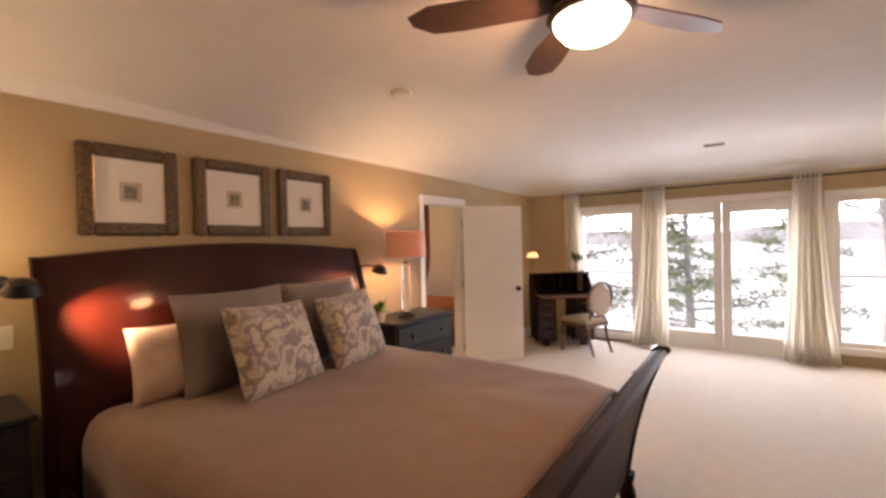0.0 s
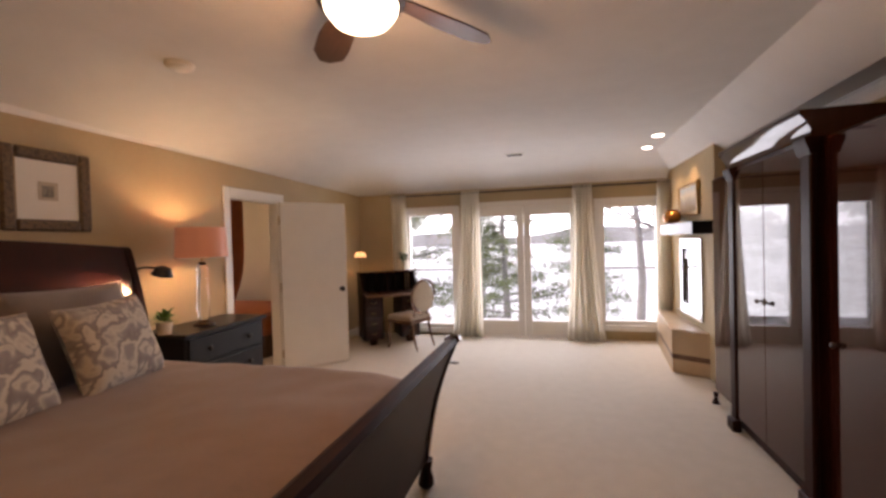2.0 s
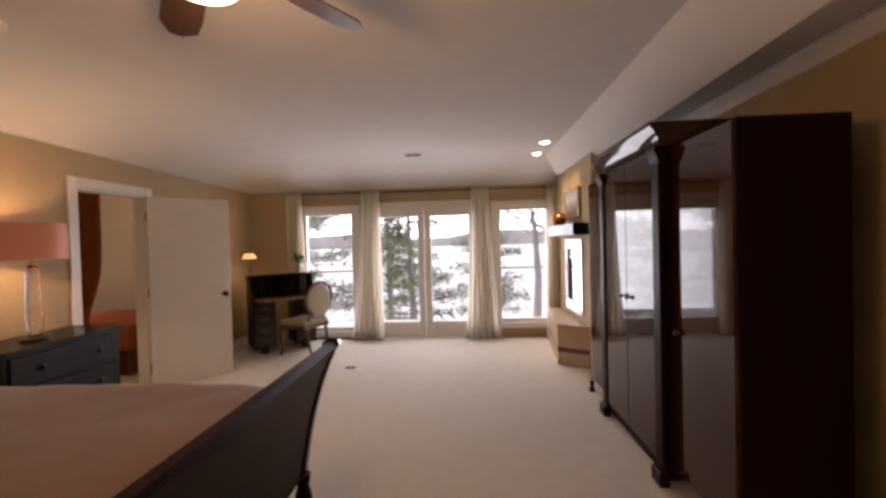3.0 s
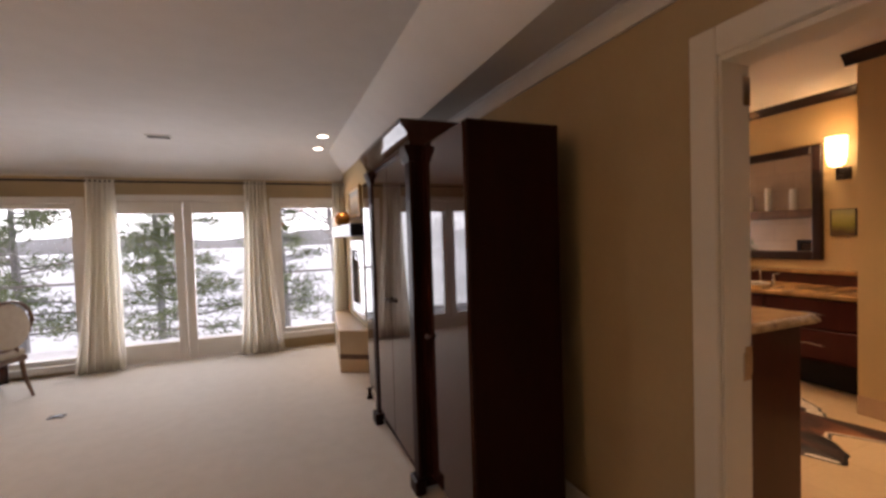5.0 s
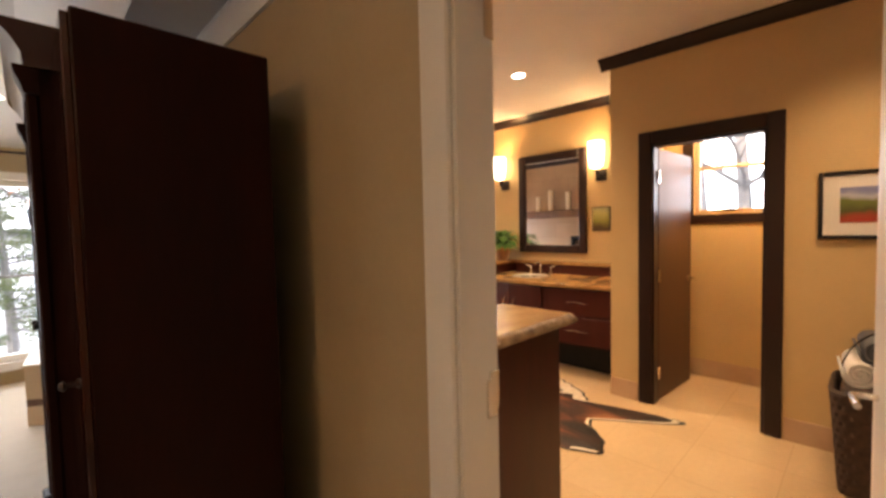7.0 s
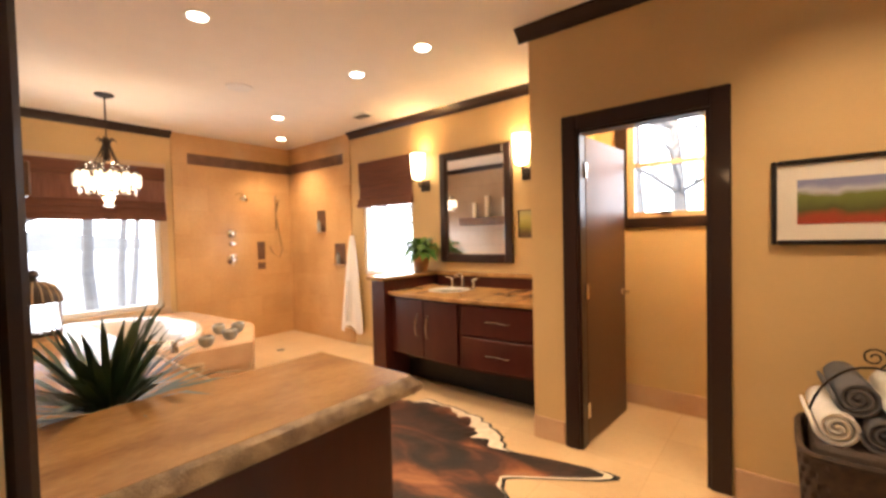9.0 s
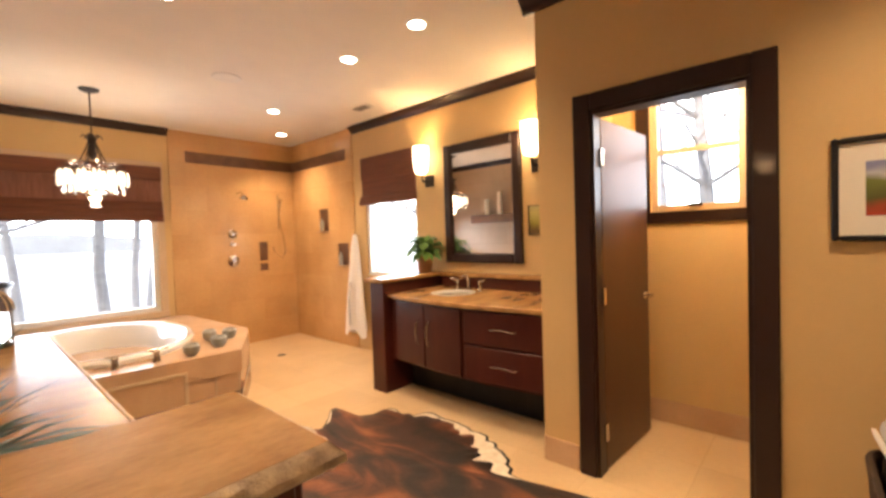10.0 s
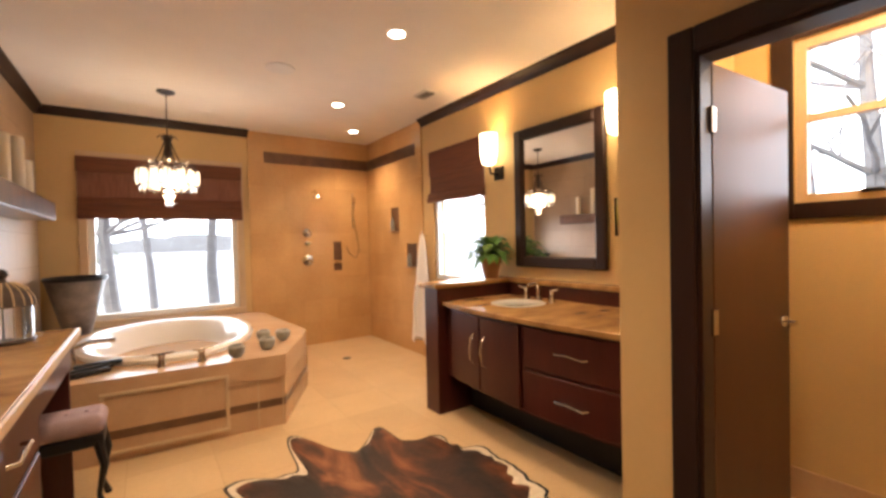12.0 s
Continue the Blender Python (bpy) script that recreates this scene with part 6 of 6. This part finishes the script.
for dx, dy, z, m_, l in ((0.02, 0.13, 0.635, "towel", "rolled white towel in the basket"), (0.03, 0.0, 0.63, "greytowel", "rolled charcoal towel in the basket"), (0.02, -0.13, 0.635, "towel", "rolled white towel in the basket"), (0.06, 0.07, 0.745, "greytowel", "rolled charcoal towel on the heap"), (0.0, -0.07, 0.75, "towel", "rolled white towel on the heap")):
    towel_roll(4.72 + dx, 0.97 + dy, z, 5, m_, l)


def hide_outline(a, k):
    """Radius of a cowhide round its middle: four legs, a neck and a tail."""
    r = 0.78
    for c, w, h in ((1.71, 0.11, 0.44), (2.2, 0.14, 0.26), (1.2, 0.11, 0.24), (0.75, 0.1, 0.12), (0.33, 0.09, 0.06), (-1.19, 0.11, 0.66), (-1.75, 0.22, 0.3), (-2.4, 0.16, 0.34), (3.1, 0.15, 0.14)):
        d = (a - c + math.pi) % (2 * math.pi) - math.pi
        r += h * math.exp(-(d / w) ** 2)
    return r * k + 0.035 * noise.noise((4 * math.cos(a), 4 * math.sin(a), 1)) + 0.045 * noise.noise((11 * math.cos(a), 11 * math.sin(a), 2))


def hide_mesh(k, z, rim=False):
    """A flat hide; with rim, its outline draws in where the white hair shows."""
    bm = bmesh.new()
    n = 240
    rings = []
    for s in (1.0, 0.97, 0.8, 0.6, 0.4, 0.2):
        row = []
        for i in range(n):
            a = 2 * math.pi * i / n
            r = hide_outline(a, k)
            if rim:
                d = (a + 0.55 + math.pi) % (2 * math.pi) - math.pi
                e = (a - 2.35 + math.pi) % (2 * math.pi) - math.pi
                r -= 0.005 + 0.13 * math.exp(-(d / 0.5) ** 2) * (1 + noise.noise((9 * math.cos(a), 9 * math.sin(a), 5))) + 0.05 * math.exp(-(e / 0.5) ** 2) + 0.16 * max(0, noise.noise((5 * math.cos(a), 5 * math.sin(a), 8)) - 0.12)
            row.append(bm.verts.new((s * r * math.cos(a), s * r * math.sin(a), z * (0.2 if s == 1.0 else 1) + (0.005 * noise.noise((3 * math.cos(a), 3 * math.sin(a), s * 7)) if s < 0.97 else 0))))
        rings.append(row)
    for a, b in zip(rings, rings[1:]):
        for i in range(n):
            bm.faces.new((a[i], a[(i + 1) % n], b[(i + 1) % n], b[i]))
    bm.faces.new(rings[-1])
    return bm


rug = thing("cowhide_rug", 4.32, 3.3, 0.003, "brindled brown cowhide rug with white patches at its rim", "rug")
# Slightly larger black hide below: its rim paints the rug's edge shadow.
part("edge_shade", hide_mesh(1.018, 0.004), "black", rug, "black outline standing in for the shadow at the hide's edge")
part("pale_edge", hide_mesh(1.0, 0.008), "hide_white", rug, "white hair at the rim")
part("brindled_hair", hide_mesh(1.0, 0.014, True), "hide", rug, "brindled brown hair")

# ---- bath ceiling fittings ----
for x, y in BATH_DOWN:
    d = thing("recessed_light", x, y, TZ, "round recessed ceiling light, lit", "ceiling light", "recessed lights")
    part("trim_ring", bm_lathe([(0.075, -0.006), (0.075, -0.0005)], 24), "trim", d)
    part("lens", bm_lathe([(0.055, -0.009), (0.055, -0.006)], 24), "down", d)
part("grille", bm_lathe([(0.11, -0.008), (0.115, -0.0005)], 32), "ceil", thing("ceiling_speaker", 4.28, 5.03, TZ, "round white ceiling speaker grille", "speaker"))
v2 = thing("ceiling_vent", 5.6, 4.92, TZ, "small white bathroom ceiling vent", "vent")
part("frame", bm_box(-0.07, 0.07, -0.12, 0.12, -0.012, 0, 0.003), "trim", v2)
for k in range(4):
    part("slat", bm_box(-0.05 + k * 0.028, -0.036 + k * 0.028, -0.1, 0.1, -0.016, -0.012), "bronze", v2)


# ---- outdoors ----
struct("ground", bm_box(-900, 900, 7.6, 1500, -3.1, -3.0), "snow", "snow-covered garden and frozen lake", "ground")
struct("ground_side", bm_box(7.2, 900, -900, 7.6, -3.1, -3.0), "snow", "snow-covered garden beside the house", "ground")


def limb(bm, p, d, length, r, depth, rnd, tips):
    n = 4
    pts = [p]
    dd = d.copy()
    for k in range(n):
        dd = (dd + Vector((rnd.uniform(-0.2, 0.2), rnd.uniform(-0.2, 0.2), rnd.uniform(-0.05, 0.18)))).normalized()
        pts.append(pts[-1] + dd * length / n)
    bm_tube(pts, [r * (1 - 0.55 * k / n) for k in range(n + 1)], 5, bm)
    tips.append(pts[-1])
    if depth:
        for k in range(rnd.randint(2, 4)):
            q = pts[rnd.randint(1, n)]
            a = rnd.uniform(0, 2 * math.pi)
            nd = (dd * 0.6 + Vector((math.cos(a), math.sin(a), rnd.uniform(-0.1, 0.6)))).normalized()
            limb(bm, q, nd, length * rnd.uniform(0.5, 0.75), r * 0.45, depth - 1, rnd, tips)


def bare_tree(x, y, h, r, seed, leaves=0, lean=0.0):
    rnd = random.Random(seed)
    t = thing("tree", x, y, -3.0, "bare grey garden tree" + (" with a few rust leaves" if leaves else ""), "tree", "garden trees")
    bm, tips = bmesh.new(), []
    pts = [Vector((lean * k * 0.3 + 0.12 * math.sin(k * 1.1 + seed), 0.1 * math.cos(k + seed), h * k / 7)) for k in range(8)]
    bm_tube(pts, [r * (1.15 - 0.95 * k / 7) for k in range(8)], 8, bm)
    for k in range(12):
        q = pts[rnd.randint(3 if x > 10 else 4, 7)]
        a = rnd.uniform(0, 2 * math.pi)
        limb(bm, q, Vector((math.cos(a), math.sin(a), rnd.uniform(0.1, 0.8))).normalized(), h * rnd.uniform(0.16, 0.34), r * 0.27, 2, rnd, tips)
    part("trunk", bm, "bark", t)
    if leaves:
        lb = bmesh.new()
        for _ in range(leaves):
            c = rnd.choice(tips) + Vector((rnd.gauss(0, 0.45), rnd.gauss(0, 0.45), rnd.gauss(0, 0.3)))
            e1, e2 = Vector((rnd.gauss(0, 1), rnd.gauss(0, 1), rnd.gauss(0, 0.5))).normalized() * 0.07, Vector((rnd.gauss(0, 1), rnd.gauss(0, 1), rnd.gauss(0, 0.5))).normalized() * 0.05
            lb.faces.new([lb.verts.new(c + e) for e in (e1, e2, -e1, -e2)])
        part("leaves", lb, "rustleaf", t)


def pine(x, y, h, r, seed):
    rnd = random.Random(seed)
    t = thing("pine_tree", x, y, -3.0, "open-crowned green pine tree", "tree", "garden pines")
    bm = bmesh.new()
    bm_tube([(0.05 * math.sin(k), 0, h * k / 6) for k in range(7)], [0.14 * (1.1 - k / 6.5) for k in range(7)], 8, bm)
    nb = bmesh.new()
    for k in range(46):
        z = h * (0.25 + 0.75 * k / 46)
        a, L = rnd.uniform(0, 2 * math.pi), r * (1.05 - 0.8 * k / 46) * rnd.uniform(0.6, 1.15)
        d = Vector((math.cos(a), math.sin(a), rnd.uniform(-0.15, 0.2)))
        bm_tube([Vector((0, 0, z)), Vector((0, 0, z)) + d * L * 0.6, Vector((0, 0, z)) + d * L + Vector((0, 0, 0.1))], [0.03, 0.02, 0.008], 4, bm)
        for _ in range(60):
            c = Vector((0, 0, z)) + d * L * rnd.uniform(0.3, 1.05) + Vector((rnd.gauss(0, 0.17), rnd.gauss(0, 0.17), rnd.gauss(0, 0.09)))
            for _ in range(2):
                e = Vector((rnd.gauss(0, 1), rnd.gauss(0, 1), rnd.gauss(0.3, 0.6))).normalized()
                s = e.orthogonal().normalized() * 0.016
                q = c + e * rnd.uniform(0.1, 0.2)
                nb.faces.new([nb.verts.new(p) for p in (c - s, c + s, q + s * 0.4, q - s * 0.4)])
    part("trunk", bm, "bark", t)
    part("crown", nb, "needle", t)


pine(-4.4, 13.0, 7.0, 2.3, 1)
pine(-1.1, 12.5, 6.6, 1.9, 2)
pine(-2.6, 17.0, 8.5, 2.4, 3)
pine(1.2, 16.0, 7.0, 1.7, 4)
pine(-7.5, 16.0, 8.0, 2.6, 5)
bare_tree(2.3, 12.0, 8, 0.13, 11, 500)
bare_tree(3.4, 15.0, 9, 0.12, 12, 400)
bare_tree(3.0, 11.0, 8, 0.16, 13, 700, -0.1)
bare_tree(4.7, 12.5, 9, 0.15, 14, 900)
bare_tree(5.6, 14.0, 9, 0.12, 15, 900)
bare_tree(6.6, 17.0, 9, 0.12, 16, 1200)
bare_tree(11.5, 9.5, 8, 0.14, 17, 1200)
bare_tree(14.0, 12.0, 9, 0.14, 18, 1500)
bare_tree(12.0, 2.9, 9, 0.2, 19)
bare_tree(14.5, 4.2, 10, 0.17, 20)
bare_tree(12.5, 5.5, 9, 0.13, 21, 300)


# balcony deck outside the french doors
dk = thing("balcony_deck", 0, 0, 0, "snow-dusted grey timber balcony", "balcony")
part("deck_base", bm_box(-3.2, 2.4, 7.13, 8.9, -0.25, -0.1), "deck", dk)
for k in range(12):
    part("board", bm_box(-3.2, 2.4, 7.14 + k * 0.146, 7.27 + k * 0.146, -0.1, -0.07), "snow", dk)
for k in range(5):
    part("deck_post", bm_box(-3.15 + k * 1.36, -3.05 + k * 1.36, 8.78, 8.88, -3.0, -0.25), "deck", dk)
# far shore
hb = bmesh.new()
prev = None
for k in range(121):
    x = -500 + 1000 * k / 120
    top = 9 + 7 * noise.noise((x * 0.011, 0, 0)) + 2.5 * noise.noise((x * 0.09, 1, 0))
    cur = (hb.verts.new((x, 420, -3)), hb.verts.new((x, 425, top)), hb.verts.new((x, 470, -3)))
    if prev:
        hb.faces.new((prev[0], cur[0], cur[1], prev[1])), hb.faces.new((prev[1], cur[1], cur[2], prev[2]))
    prev = cur
struct("backdrop", hb, mat("far_snowy_woods", (0.42, 0.42, 0.42), (0.3, 0.29, 0.28), 0.9, 0.05), "hazy wooded shore beyond the lake", "hills")

cb = bmesh.new()
ring = [(600 * math.cos(a), 600 * math.sin(a)) for a in [math.radians(-40 + 200 * k / 40) for k in range(41)]]
lo, hi = [cb.verts.new((x, y, -3)) for x, y in ring], [cb.verts.new((x, y, 260)) for x, y in ring]
for k in range(40):
    cb.faces.new((lo[k], lo[k + 1], hi[k + 1], hi[k]))
struct("backdrop_clouds", cb, glow("bright_overcast", (0.93, 0.96, 1.0), 5.0), "bright white overcast sky", "sky")
